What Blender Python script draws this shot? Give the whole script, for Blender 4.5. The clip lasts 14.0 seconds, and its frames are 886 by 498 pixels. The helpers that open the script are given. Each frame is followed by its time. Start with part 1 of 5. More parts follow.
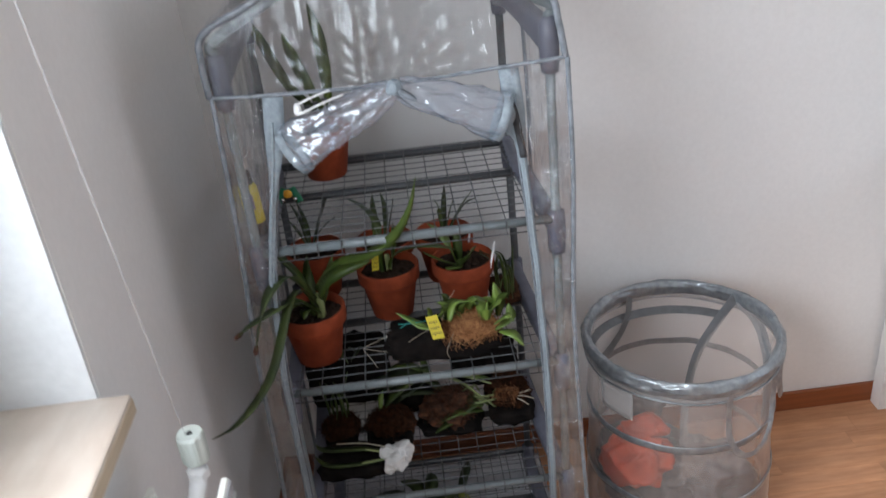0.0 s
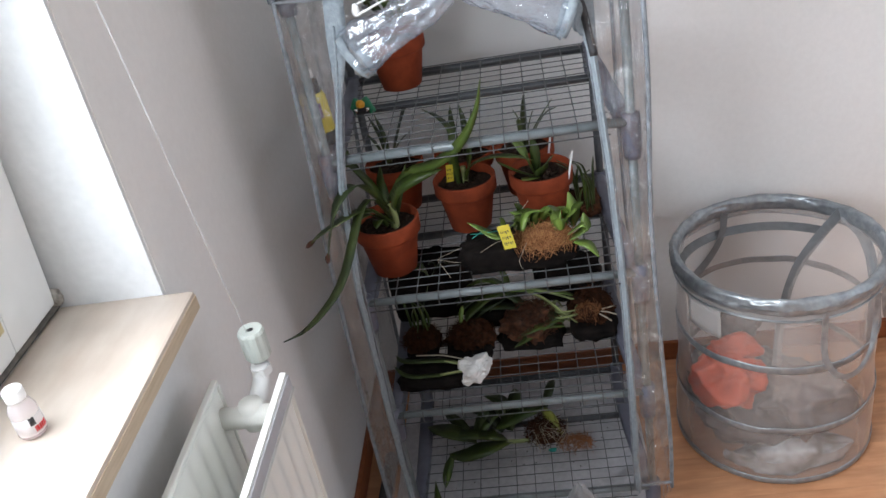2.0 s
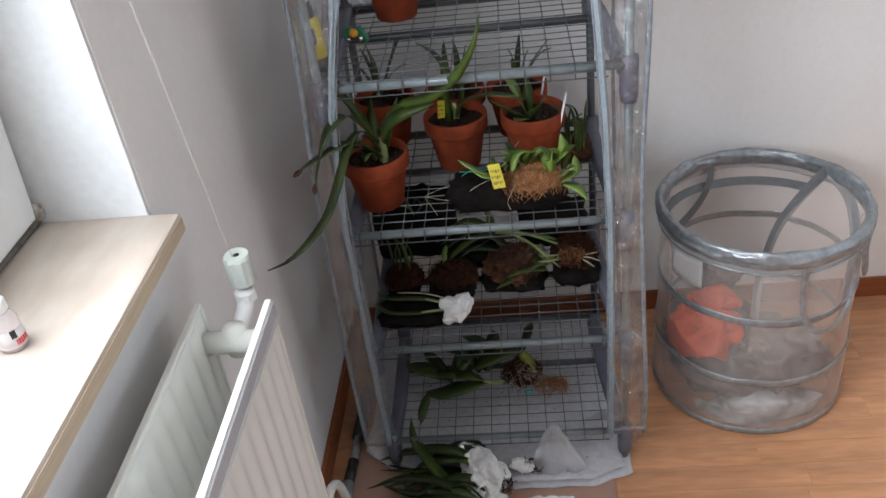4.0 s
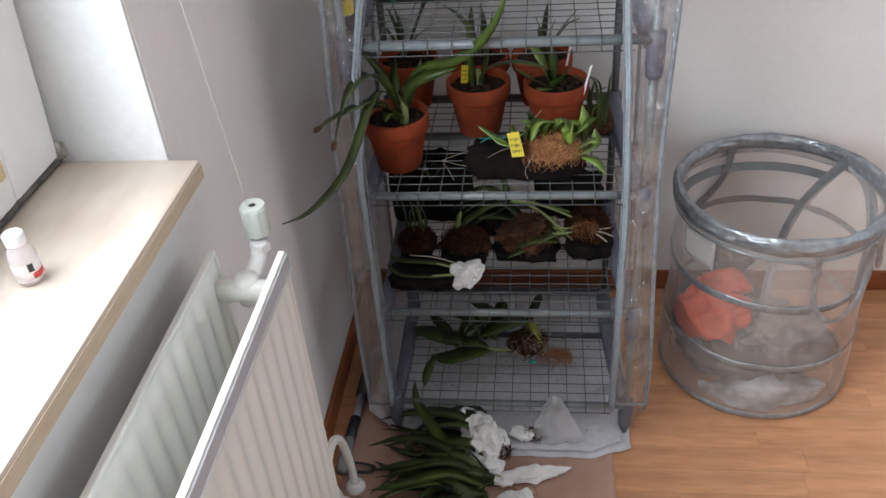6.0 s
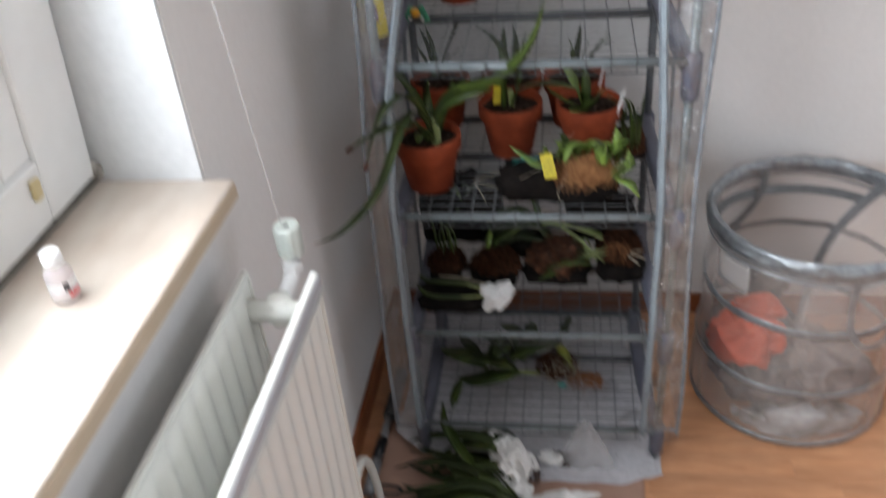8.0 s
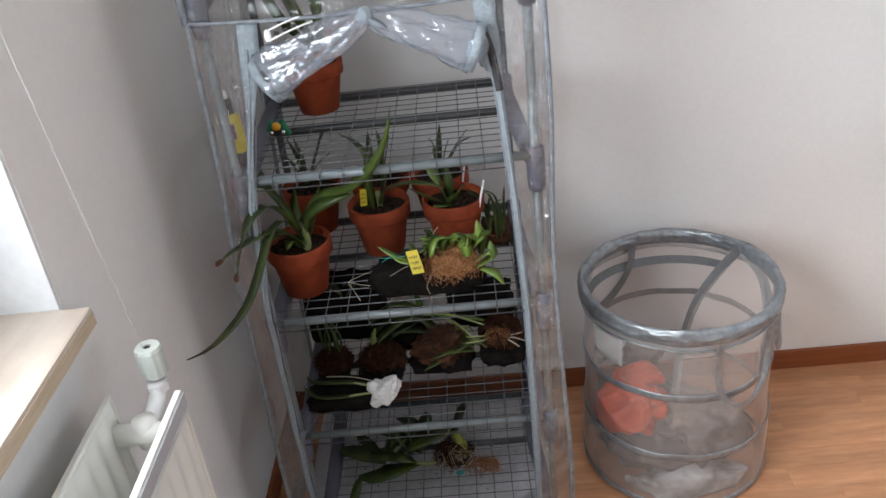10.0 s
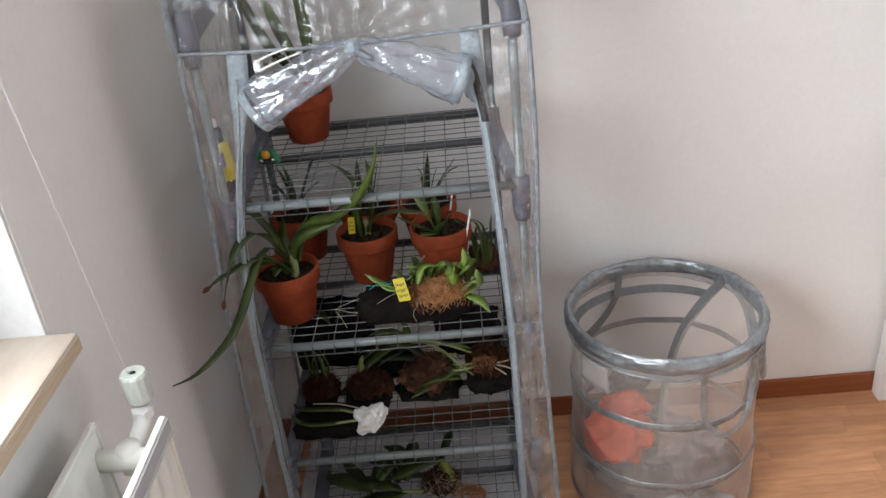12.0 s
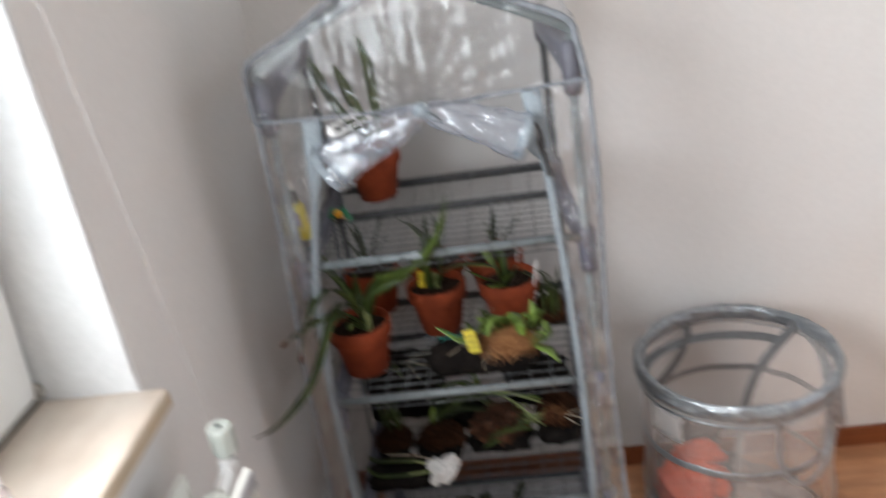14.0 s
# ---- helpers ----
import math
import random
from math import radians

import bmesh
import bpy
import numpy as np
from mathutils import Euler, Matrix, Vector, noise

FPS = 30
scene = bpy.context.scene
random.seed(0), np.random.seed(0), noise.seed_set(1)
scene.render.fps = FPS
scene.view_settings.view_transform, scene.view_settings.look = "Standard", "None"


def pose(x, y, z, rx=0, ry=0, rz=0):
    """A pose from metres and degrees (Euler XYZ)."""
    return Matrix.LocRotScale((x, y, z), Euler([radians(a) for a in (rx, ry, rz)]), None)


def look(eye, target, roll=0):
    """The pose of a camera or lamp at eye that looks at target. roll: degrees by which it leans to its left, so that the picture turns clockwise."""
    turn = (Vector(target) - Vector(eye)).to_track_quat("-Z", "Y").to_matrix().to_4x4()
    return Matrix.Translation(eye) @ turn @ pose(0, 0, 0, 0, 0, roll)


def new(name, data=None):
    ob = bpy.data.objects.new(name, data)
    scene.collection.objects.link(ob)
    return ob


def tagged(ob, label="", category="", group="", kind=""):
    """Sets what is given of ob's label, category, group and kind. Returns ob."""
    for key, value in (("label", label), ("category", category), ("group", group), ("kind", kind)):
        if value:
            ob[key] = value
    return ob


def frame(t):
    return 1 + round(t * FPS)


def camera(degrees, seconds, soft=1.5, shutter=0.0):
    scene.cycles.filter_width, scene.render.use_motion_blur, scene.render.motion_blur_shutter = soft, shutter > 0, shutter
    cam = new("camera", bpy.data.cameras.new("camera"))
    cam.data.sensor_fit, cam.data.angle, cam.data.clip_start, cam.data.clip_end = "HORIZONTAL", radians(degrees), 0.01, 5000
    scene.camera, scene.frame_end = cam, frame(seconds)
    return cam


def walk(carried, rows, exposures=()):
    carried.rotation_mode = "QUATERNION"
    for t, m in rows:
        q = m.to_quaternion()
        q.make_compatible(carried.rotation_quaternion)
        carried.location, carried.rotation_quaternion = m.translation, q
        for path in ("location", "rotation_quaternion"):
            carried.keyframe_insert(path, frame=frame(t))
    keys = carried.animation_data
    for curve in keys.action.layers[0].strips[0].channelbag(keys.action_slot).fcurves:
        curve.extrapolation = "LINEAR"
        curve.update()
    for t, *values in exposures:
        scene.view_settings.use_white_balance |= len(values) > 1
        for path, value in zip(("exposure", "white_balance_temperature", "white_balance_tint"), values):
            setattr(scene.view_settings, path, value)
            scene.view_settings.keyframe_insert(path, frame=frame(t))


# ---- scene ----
cam = camera(55.1, 14.0, soft=1.5, shutter=0.5)
PATH = [
    (0, (0.28, -1.381, 1.672), (0.333, 0.395, 0.753), -6.3),
    (0.5, (0.355, -1.378, 1.626), (0.333, 0.374, 0.661), -5.1),
    (1, (0.375, -1.384, 1.608), (0.199, 0.346, 0.62), -9.1),
    (1.5, (0.375, -1.389, 1.614), (0.2, 0.347, 0.637), -10.4),
    (2, (0.365, -1.386, 1.604), (0.12, 0.321, 0.592), -11.2),
    (2.5, (0.368, -1.396, 1.607), (0.161, 0.336, 0.627), -10.1),
    (3, (0.331, -1.393, 1.605), (0.001, 0.281, 0.562), -9.7),
    (3.5, (0.334, -1.382, 1.599), (0.111, 0.28, 0.508), -8.0),
    (3.7, (0.34, -1.383, 1.587), (0.137, 0.271, 0.481), -8.0),
    (6, (0.34, -1.396, 1.583), (0.107, 0.2, 0.4), -4.9),
    (6.5, (0.342, -1.395, 1.576), (0.109, 0.195, 0.385), -4.3),
    (7, (0.34, -1.39, 1.573), (0.117, 0.192, 0.369), -4.5),
    (7.5, (0.338, -1.39, 1.576), (0.1, 0.193, 0.377), -4.9),
    (7.9, (0.336, -1.389, 1.577), (0.091, 0.198, 0.386), -4.97),
    (8, (0.325, -1.386, 1.582), (0.036, 0.229, 0.439), -5.4),
    (8.1, (0.34, -1.382, 1.597), (0.044, 0.257, 0.493), -6.41),
    (8.5, (0.367, -1.376, 1.623), (0.057, 0.307, 0.588), -8.2),
    (9, (0.412, -1.395, 1.614), (0.284, 0.325, 0.602), -5.4),
    (9.2, (0.416, -1.4, 1.615), (0.286, 0.323, 0.609), -6.1),
    (11.3, (0.445, -1.421, 1.619), (0.411, 0.335, 0.663), -6.6),
    (11.5, (0.446, -1.418, 1.621), (0.416, 0.34, 0.669), -6.3),
    (12, (0.439, -1.426, 1.623), (0.364, 0.343, 0.692), -6.2),
    (12.5, (0.443, -1.429, 1.624), (0.369, 0.345, 0.704), -6.3),
    (13, (0.45, -1.433, 1.622), (0.395, 0.342, 0.702), -6.8),
    (13.5, (0.446, -1.446, 1.626), (0.371, 0.336, 0.72), -6.5),
    (13.7, (0.444, -1.448, 1.629), (0.352, 0.338, 0.736), -6.88),
    (13.9, (0.44, -1.454, 1.639), (0.292, 0.346, 0.784), -8.04),
    (14, (0.434, -1.462, 1.65), (0.222, 0.354, 0.841), -9.4),
]
EXPOSURE = [(0.0, -0.26, 6200, 10), (0.5, -0.11, 6210, 10), (1.0, 0.09, 6220, 10), (1.5, 0.02, 6230, 10), (3.0, 0.05, 6270, 10), (3.5, -0.11, 6270, 10), (5.5, -0.04, 6350, 10), (7.0, -0.03, 6400, 10), (9.0, -0.08, 6300, 10), (12.0, 0.0, 6600, 10), (14.0, -0.02, 6600, 10)]
walk(cam, [(t, look(eye, target, roll)) for t, eye, target, roll in PATH], EXPOSURE)

# ---------------------------------------------------------------- world and light
world = bpy.data.worlds.new("world")
scene.world = world
world.use_nodes = True
wn = world.node_tree.nodes
sky = wn.new("ShaderNodeTexSky")
sky.sky_type, sky.sun_disc = "NISHITA", False
sky.sun_elevation, sky.sun_rotation = radians(48), radians(250)
sky.air_density, sky.dust_density = 1.0, 4.0
wn["Background"].inputs[1].default_value = 0.15
world.node_tree.links.new(sky.outputs[0], wn["Background"].inputs[0])


def area(name, where, target, sx, sy, power, colour):
    d = bpy.data.lights.new(name, "AREA")
    d.shape, d.size, d.size_y, d.energy, d.color = "RECTANGLE", sx, sy, power, colour
    ob = new(name, d)
    ob.matrix_world = look(where, target)
    return ob


sun = bpy.data.lights.new("sun", "SUN")
sun.energy, sun.angle, sun.color = 1.0, radians(14), (1.0, 0.97, 0.92)
new("sun", sun).matrix_world = look((-3, -3.2, 3.6), (0, -0.9, 0.9))
# sky light in the window opening; the east one is an added, unseen fill
area("window_light", (-0.47, -1.25, 1.68), (1.5, -1.25, 1.70), 1.6, 1.2, 80, (0.91, 0.965, 1.015))
area("east_fill_light", (2.98, -1.5, 1.81), (-0.2, -1.2, 1.75), 1.9, 1.15, 15, (0.90, 0.965, 1.03))

# ---------------------------------------------------------------- materials


def mat(name, colour, rough=0.6, dark=None, scale=30.0, detail=6.0, bump=0.0, bump_scale=None, metal=0.0,
        stretch=(1, 1, 1), stain=0.0, stain_scale=2.5, spec=0.5, per_object=0.0, sss=0.0, coat=0.0):
    """A surface with grain at one scale and stains at a larger one."""
    m = bpy.data.materials.new(name)
    m.use_nodes = True
    nt = m.node_tree
    n, l = nt.nodes, nt.links
    b = n["Principled BSDF"]
    b.inputs["Roughness"].default_value = rough
    b.inputs["Metallic"].default_value = metal
    b.inputs["Specular IOR Level"].default_value = spec
    b.inputs["Coat Weight"].default_value = coat
    if sss:
        b.inputs["Subsurface Weight"].default_value = sss
        b.inputs["Subsurface Radius"].default_value = (0.01, 0.01, 0.005)
    co = n.new("ShaderNodeTexCoord")
    mp = n.new("ShaderNodeMapping")
    mp.inputs["Scale"].default_value = stretch
    l.new(co.outputs["Object"], mp.inputs[0])
    nz = n.new("ShaderNodeTexNoise")
    nz.inputs["Scale"].default_value, nz.inputs["Detail"].default_value = scale, detail
    l.new(mp.outputs[0], nz.inputs["Vector"])
    ramp = n.new("ShaderNodeValToRGB")
    d = dark or tuple(c * 0.8 for c in colour)
    ramp.color_ramp.elements[0].color, ramp.color_ramp.elements[1].color = (*d, 1), (*colour, 1)
    ramp.color_ramp.elements[0].position, ramp.color_ramp.elements[1].position = 0.3, 0.7
    l.new(nz.outputs["Fac"], ramp.inputs[0])
    out = ramp.outputs[0]
    if stain:
        nz2 = n.new("ShaderNodeTexNoise")
        nz2.inputs["Scale"].default_value, nz2.inputs["Detail"].default_value = stain_scale, 5
        l.new(co.outputs["Object"], nz2.inputs["Vector"])
        r2 = n.new("ShaderNodeMapRange")
        r2.inputs[1].default_value, r2.inputs[2].default_value = 0.35, 0.7
        r2.inputs[3].default_value, r2.inputs[4].default_value = 1.0 - stain, 1.0
        l.new(nz2.outputs["Fac"], r2.inputs[0])
        mx = n.new("ShaderNodeMix")
        mx.data_type, mx.blend_type = "RGBA", "MULTIPLY"
        mx.inputs[0].default_value = 1.0
        l.new(out, mx.inputs[6])
        l.new(r2.outputs[0], mx.inputs[7])
        out = mx.outputs[2]
    if per_object:
        info = n.new("ShaderNodeObjectInfo")
        r3 = n.new("ShaderNodeMapRange")
        r3.inputs[3].default_value, r3.inputs[4].default_value = 1.0 - per_object, 1.0 + per_object
        l.new(info.outputs["Random"], r3.inputs[0])
        mx = n.new("ShaderNodeMix")
        mx.data_type, mx.blend_type = "RGBA", "MULTIPLY"
        mx.inputs[0].default_value = 1.0
        l.new(out, mx.inputs[6])
        l.new(r3.outputs[0], mx.inputs[7])
        out = mx.outputs[2]
    l.new(out, b.inputs["Base Color"])
    if bump:
        bz = n.new("ShaderNodeTexNoise")
        bz.inputs["Scale"].default_value, bz.inputs["Detail"].default_value = bump_scale or scale, 6
        l.new(mp.outputs[0], bz.inputs["Vector"])
        bp = n.new("ShaderNodeBump")
        bp.inputs["Strength"].default_value, bp.inputs["Distance"].default_value = bump, 0.004
        l.new(bz.outputs["Fac"], bp.inputs["Height"])
        l.new(bp.outputs[0], b.inputs["Normal"])
    return m


def film(name, tint, haze, gloss, rough, bump, scale, haze_colour=(0.8, 0.8, 0.82), stretch=(1, 1, 1), crease=0.0, bend=0.0):
    """Thin clear sheet: light passes straight through, part of it is scattered and part mirrored."""
    m = bpy.data.materials.new(name)
    m.use_nodes = True
    nt = m.node_tree
    n, l = nt.nodes, nt.links
    n.remove(n["Principled BSDF"])
    tr = n.new("ShaderNodeBsdfTransparent")
    tr.inputs[0].default_value = (*tint, 1)
    df = n.new("ShaderNodeBsdfDiffuse")
    df.inputs[0].default_value = (*haze_colour, 1)
    gl = n.new("ShaderNodeBsdfGlossy")
    gl.inputs["Roughness"].default_value = rough
    gl.inputs["Color"].default_value = (0.95, 0.97, 1, 1)
    co = n.new("ShaderNodeTexCoord")
    nz = n.new("ShaderNodeTexNoise")
    nz.inputs["Scale"].default_value, nz.inputs["Detail"].default_value = scale, 4
    mp = n.new("ShaderNodeMapping")
    mp.inputs["Scale"].default_value = stretch
    l.new(co.outputs["Object"], mp.inputs[0])
    l.new(mp.outputs[0], nz.inputs["Vector"])
    bp = n.new("ShaderNodeBump")
    bp.inputs["Strength"].default_value, bp.inputs["Distance"].default_value = bump, 0.02
    height = nz.outputs["Fac"]
    if crease:
        # sharp folds: flat facets that meet along lines
        vo = n.new("ShaderNodeTexVoronoi")
        vo.feature = "F1"
        vo.inputs["Scale"].default_value = scale * 1.6
        warp = n.new("ShaderNodeVectorMath")
        warp.operation = "MULTIPLY_ADD"
        warp.inputs[1].default_value = (0.05, 0.05, 0.05)
        l.new(nz.outputs["Color"], warp.inputs[0])
        l.new(mp.outputs[0], warp.inputs[2])
        l.new(warp.outputs[0], vo.inputs["Vector"])
        add = n.new("ShaderNodeMath")
        add.operation = "MULTIPLY_ADD"
        add.inputs[1].default_value = crease
        l.new(vo.outputs["Distance"], add.inputs[0])
        l.new(height, add.inputs[2])
        height = add.outputs[0]
    l.new(height, bp.inputs["Height"])
    l.new(bp.outputs[0], gl.inputs["Normal"])
    # the mirrored share grows towards grazing sight, alike from both sides of the sheet
    fr = n.new("ShaderNodeLayerWeight")
    fr.inputs["Blend"].default_value = 0.5
    l.new(bp.outputs[0], fr.inputs["Normal"])
    pw = n.new("ShaderNodeMath")
    pw.operation = "POWER"
    pw.inputs[1].default_value = 4.5
    l.new(fr.outputs["Facing"], pw.inputs[0])
    mu = n.new("ShaderNodeMath")
    mu.operation, mu.use_clamp = "MULTIPLY_ADD", True
    mu.inputs[1].default_value, mu.inputs[2].default_value = 0.7, 0.04 * gloss
    l.new(pw.outputs[0], mu.inputs[0])
    m1, m2 = n.new("ShaderNodeMixShader"), n.new("ShaderNodeMixShader")
    m1.inputs[0].default_value = haze
    clear = tr.outputs[0]
    if bend:
        # folded layers shift what is seen through them
        rf = n.new("ShaderNodeBsdfRefraction")
        rf.inputs["Color"].default_value = (*tint, 1)
        rf.inputs["Roughness"].default_value, rf.inputs["IOR"].default_value = 0.05, 1.25
        l.new(bp.outputs[0], rf.inputs["Normal"])
        m0 = n.new("ShaderNodeMixShader")
        m0.inputs[0].default_value = bend
        l.new(clear, m0.inputs[1])
        l.new(rf.outputs[0], m0.inputs[2])
        clear = m0.outputs[0]
    l.new(clear, m1.inputs[1])
    l.new(df.outputs[0], m1.inputs[2])
    l.new(mu.outputs[0], m2.inputs[0])
    l.new(m1.outputs[0], m2.inputs[1])
    l.new(gl.outputs[0], m2.inputs[2])
    l.new(m2.outputs[0], n["Material Output"].inputs[0])
    return m


WALL = mat("wall_paint", (0.83, 0.815, 0.805), 0.9, (0.80, 0.785, 0.775), 90, bump=0.07, bump_scale=220, stain=0.035, stain_scale=1.5)
REVEAL = mat("reveal_paint", (0.76, 0.77, 0.78), 0.85, (0.70, 0.71, 0.72), 60, bump=0.3, bump_scale=45, stain=0.07, stain_scale=8)
# ceiling and unseen south wall toned down to dim the room's bounced light
CEIL = mat("ceiling_paint", (0.72, 0.70, 0.67), 0.9, (0.68, 0.66, 0.63), 60, bump=0.2)
ROOM = mat("unseen_wall_tone", (0.60, 0.55, 0.49), 0.9, (0.56, 0.51, 0.45), 60, bump=0.1, stain=0.05)
OAK = mat("laminate_oak", (0.61, 0.315, 0.168), 0.36, (0.49, 0.230, 0.112), 9, stretch=(0.6, 9, 1), per_object=0.06, stain=0.08, stain_scale=4, bump=0.02, bump_scale=30)


def oak_grain(m):
    """Each strip is cut from another place of the board: the grain is shifted strip by strip, with arched figure in it."""
    n, l = m.node_tree.nodes, m.node_tree.links
    mp = [k for k in n if k.type == "MAPPING"][0]
    base = n["Principled BSDF"].inputs["Base Color"].links[0].from_socket
    info = n.new("ShaderNodeObjectInfo")
    mul = n.new("ShaderNodeVectorMath")
    mul.operation = "MULTIPLY"
    mul.inputs[1].default_value = (37.0, 61.0, 13.0)
    l.new(info.outputs["Random"], mul.inputs[0])
    l.new(mul.outputs[0], mp.inputs["Location"])
    wave = n.new("ShaderNodeTexWave")
    wave.wave_type, wave.bands_direction = "BANDS", "Y"
    wave.inputs["Scale"].default_value, wave.inputs["Distortion"].default_value = 0.55, 9.0
    wave.inputs["Detail"].default_value, wave.inputs["Detail Scale"].default_value = 3.0, 0.35
    l.new(mp.outputs[0], wave.inputs["Vector"])
    rr = n.new("ShaderNodeMapRange")
    rr.inputs[3].default_value, rr.inputs[4].default_value = 0.88, 1.03
    l.new(wave.outputs["Fac"], rr.inputs[0])
    mx = n.new("ShaderNodeMix")
    mx.data_type, mx.blend_type = "RGBA", "MULTIPLY"
    mx.inputs[0].default_value = 1.0
    l.new(base, mx.inputs[6])
    l.new(rr.outputs[0], mx.inputs[7])
    l.new(mx.outputs[2], n["Principled BSDF"].inputs["Base Color"])


oak_grain(OAK)
JOINT = mat("laminate_joint", (0.36, 0.18, 0.092), 0.7, scale=50)
SKIRT = mat("red_brown_wood", (0.29, 0.088, 0.030), 0.35, (0.20, 0.058, 0.021), 10, stretch=(0.3, 8, 8), bump=0.05)
SILL = mat("sill_laminate", (0.70, 0.62, 0.54), 0.42, (0.56, 0.46, 0.38), 7, stretch=(3.0, 0.9, 8), stain=0.12, stain_scale=11)
SILL_EDGE = mat("sill_edge", (0.60, 0.48, 0.35), 0.5, (0.50, 0.39, 0.27), 30, stretch=(8, 0.7, 8))
PVC = mat("white_pvc", (0.84, 0.84, 0.83), 0.3, (0.8, 0.8, 0.79), 20, stain=0.03)
GASKET = mat("black_gasket", (0.03, 0.03, 0.035), 0.6, scale=40)
GRIME = mat("grimy_sealant", (0.20, 0.18, 0.15), 0.8, (0.06, 0.055, 0.05), 45, bump=0.4)
ENAMEL = mat("radiator_enamel", (0.83, 0.83, 0.79), 0.28, (0.80, 0.80, 0.76), 25, stain=0.03)
VALVE = mat("valve_plastic", (0.56, 0.60, 0.56), 0.45, (0.52, 0.56, 0.52), 40)
TRIM_GREY = mat("satin_grey_trim", (0.50, 0.50, 0.53), 0.30, (0.44, 0.44, 0.47), 30, spec=0.5, stretch=(1, 0.1, 1))
CHROME = mat("chrome", (0.75, 0.76, 0.78), 0.2, (0.7, 0.7, 0.72), 40, metal=1.0)
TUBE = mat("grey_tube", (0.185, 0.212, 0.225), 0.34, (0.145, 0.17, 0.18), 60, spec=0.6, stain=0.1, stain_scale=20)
# same tube in the rack's shade, the shade put into the colour
TUBE_SHADED = mat("shaded_grey_tube", (0.066, 0.071, 0.078), 0.5, (0.048, 0.052, 0.058), 50)
JOINT_PLASTIC = mat("lavender_grey_plastic", (0.122, 0.125, 0.160), 0.45, (0.092, 0.095, 0.125), 40)
WIRE = mat("galvanised_wire", (0.125, 0.13, 0.138), 0.45, (0.085, 0.09, 0.096), 90, metal=0.5)
PIPING = mat("grey_piping", (0.26, 0.28, 0.31), 0.4, (0.14, 0.155, 0.175), 80, spec=0.4, bump=0.5, bump_scale=90)
ZIP = mat("zip_tape", (0.30, 0.345, 0.38), 0.5, (0.22, 0.26, 0.29), 120, bump=0.6, bump_scale=200)
ZIP_DARK = mat("zip_tape_underside", (0.065, 0.066, 0.072), 0.6, (0.045, 0.046, 0.05), 120, bump=0.5, bump_scale=200)
CLEAR = film("clear_cover", (0.94, 0.945, 0.95), 0.012, 1.7, 0.06, 0.32, 40, stretch=(1.6, 1.6, 0.13), crease=0.02)
# added back sheet; its grey tint stands in for shade behind the shelves
CLEAR_BACK = film("shade_tint_back_cover", (0.84, 0.845, 0.85), 0.015, 0.25, 0.3, 0.3, 9)
CLEAR_SIDE = film("side_cover", (0.93, 0.93, 0.935), 0.02, 2.0, 0.07, 0.7, 15, stretch=(1.5, 1.5, 0.3), crease=0.06, bend=0.05)
# left sheet: side_cover tinted darker, to put shade into the rack
CLEAR_SHADED = film("shaded_side_cover", (0.78, 0.78, 0.785), 0.03, 2.0, 0.07, 0.7, 15, stretch=(1.5, 1.5, 0.3), crease=0.06, bend=0.05)
# warm haze colour imitates the floor's reflection in the creased film
CLEAR_STRIP = film("floor_tinted_cover", (0.95, 0.94, 0.935), 0.13, 2.6, 0.10, 0.7, 40, (0.70, 0.60, 0.52), stretch=(1.3, 1.3, 0.8), crease=0.30, bend=0.05)
CLEAR_CRINKLE = film("crinkled_cover", (0.96, 0.955, 0.955), 0.014, 3.2, 0.06, 0.75, 46, (0.70, 0.68, 0.67), stretch=(1.6, 1.6, 0.55), crease=0.22)
CLEAR_ROLL = film("rolled_cover", (0.92, 0.93, 0.945), 0.095, 3.6, 0.09, 0.8, 14, (0.56, 0.68, 0.86), stretch=(0.6, 1, 1.5), crease=0.12, bend=0.18)
NET = film("gauze_net", (0.965, 0.95, 0.945), 0.18, 0.25, 0.35, 0.04, 60, (0.90, 0.81, 0.76))
RIM_BAND = film("rim_band_cloth", (0.80, 0.79, 0.79), 0.62, 0.8, 0.3, 0.3, 40, (0.36, 0.355, 0.355))
RIBBON = mat("silver_ribbon", (0.36, 0.385, 0.41), 0.30, (0.22, 0.24, 0.26), 60, metal=0.5, bump=0.7, bump_scale=45)
TERRACOTTA = mat("terracotta", (0.275, 0.052, 0.018), 0.78, (0.18, 0.032, 0.011), 28, spec=0.2, bump=0.12, bump_scale=120, stain=0.14, stain_scale=14, per_object=0.05)
SOIL = mat("potting_bark", (0.045, 0.027, 0.018), 0.95, (0.014, 0.009, 0.007), 120, bump=1.0, bump_scale=140, spec=0.15)
LEAF = mat("leaf_green", (0.070, 0.102, 0.018), 0.34, (0.024, 0.043, 0.009), 18, stretch=(1, 1, 1), per_object=0.25, spec=0.35)
LEAF_LIGHT = mat("leaf_light_green", (0.160, 0.235, 0.042), 0.38, (0.085, 0.145, 0.024), 18, per_object=0.2)
LEAF_DARK = mat("leaf_dark_green", (0.055, 0.074, 0.020), 0.40, (0.018, 0.029, 0.010), 14, per_object=0.5, spec=0.3)
STEM = mat("pale_stem", (0.30, 0.34, 0.14), 0.5, (0.20, 0.24, 0.09), 30)
ROOT = mat("aerial_root", (0.52, 0.46, 0.36), 0.7, (0.40, 0.34, 0.25), 60)
BROWN_TIP = mat("withered_leaf_tip", (0.10, 0.035, 0.02), 0.8, scale=40)
FIBRE = mat("coconut_fibre", (0.36, 0.15, 0.055), 0.9, (0.17, 0.065, 0.024), 90, bump=0.9, bump_scale=150)
FIBRE_LIGHT = mat("pale_coconut_strands", (0.64, 0.34, 0.145), 0.85, (0.45, 0.21, 0.08), 60)
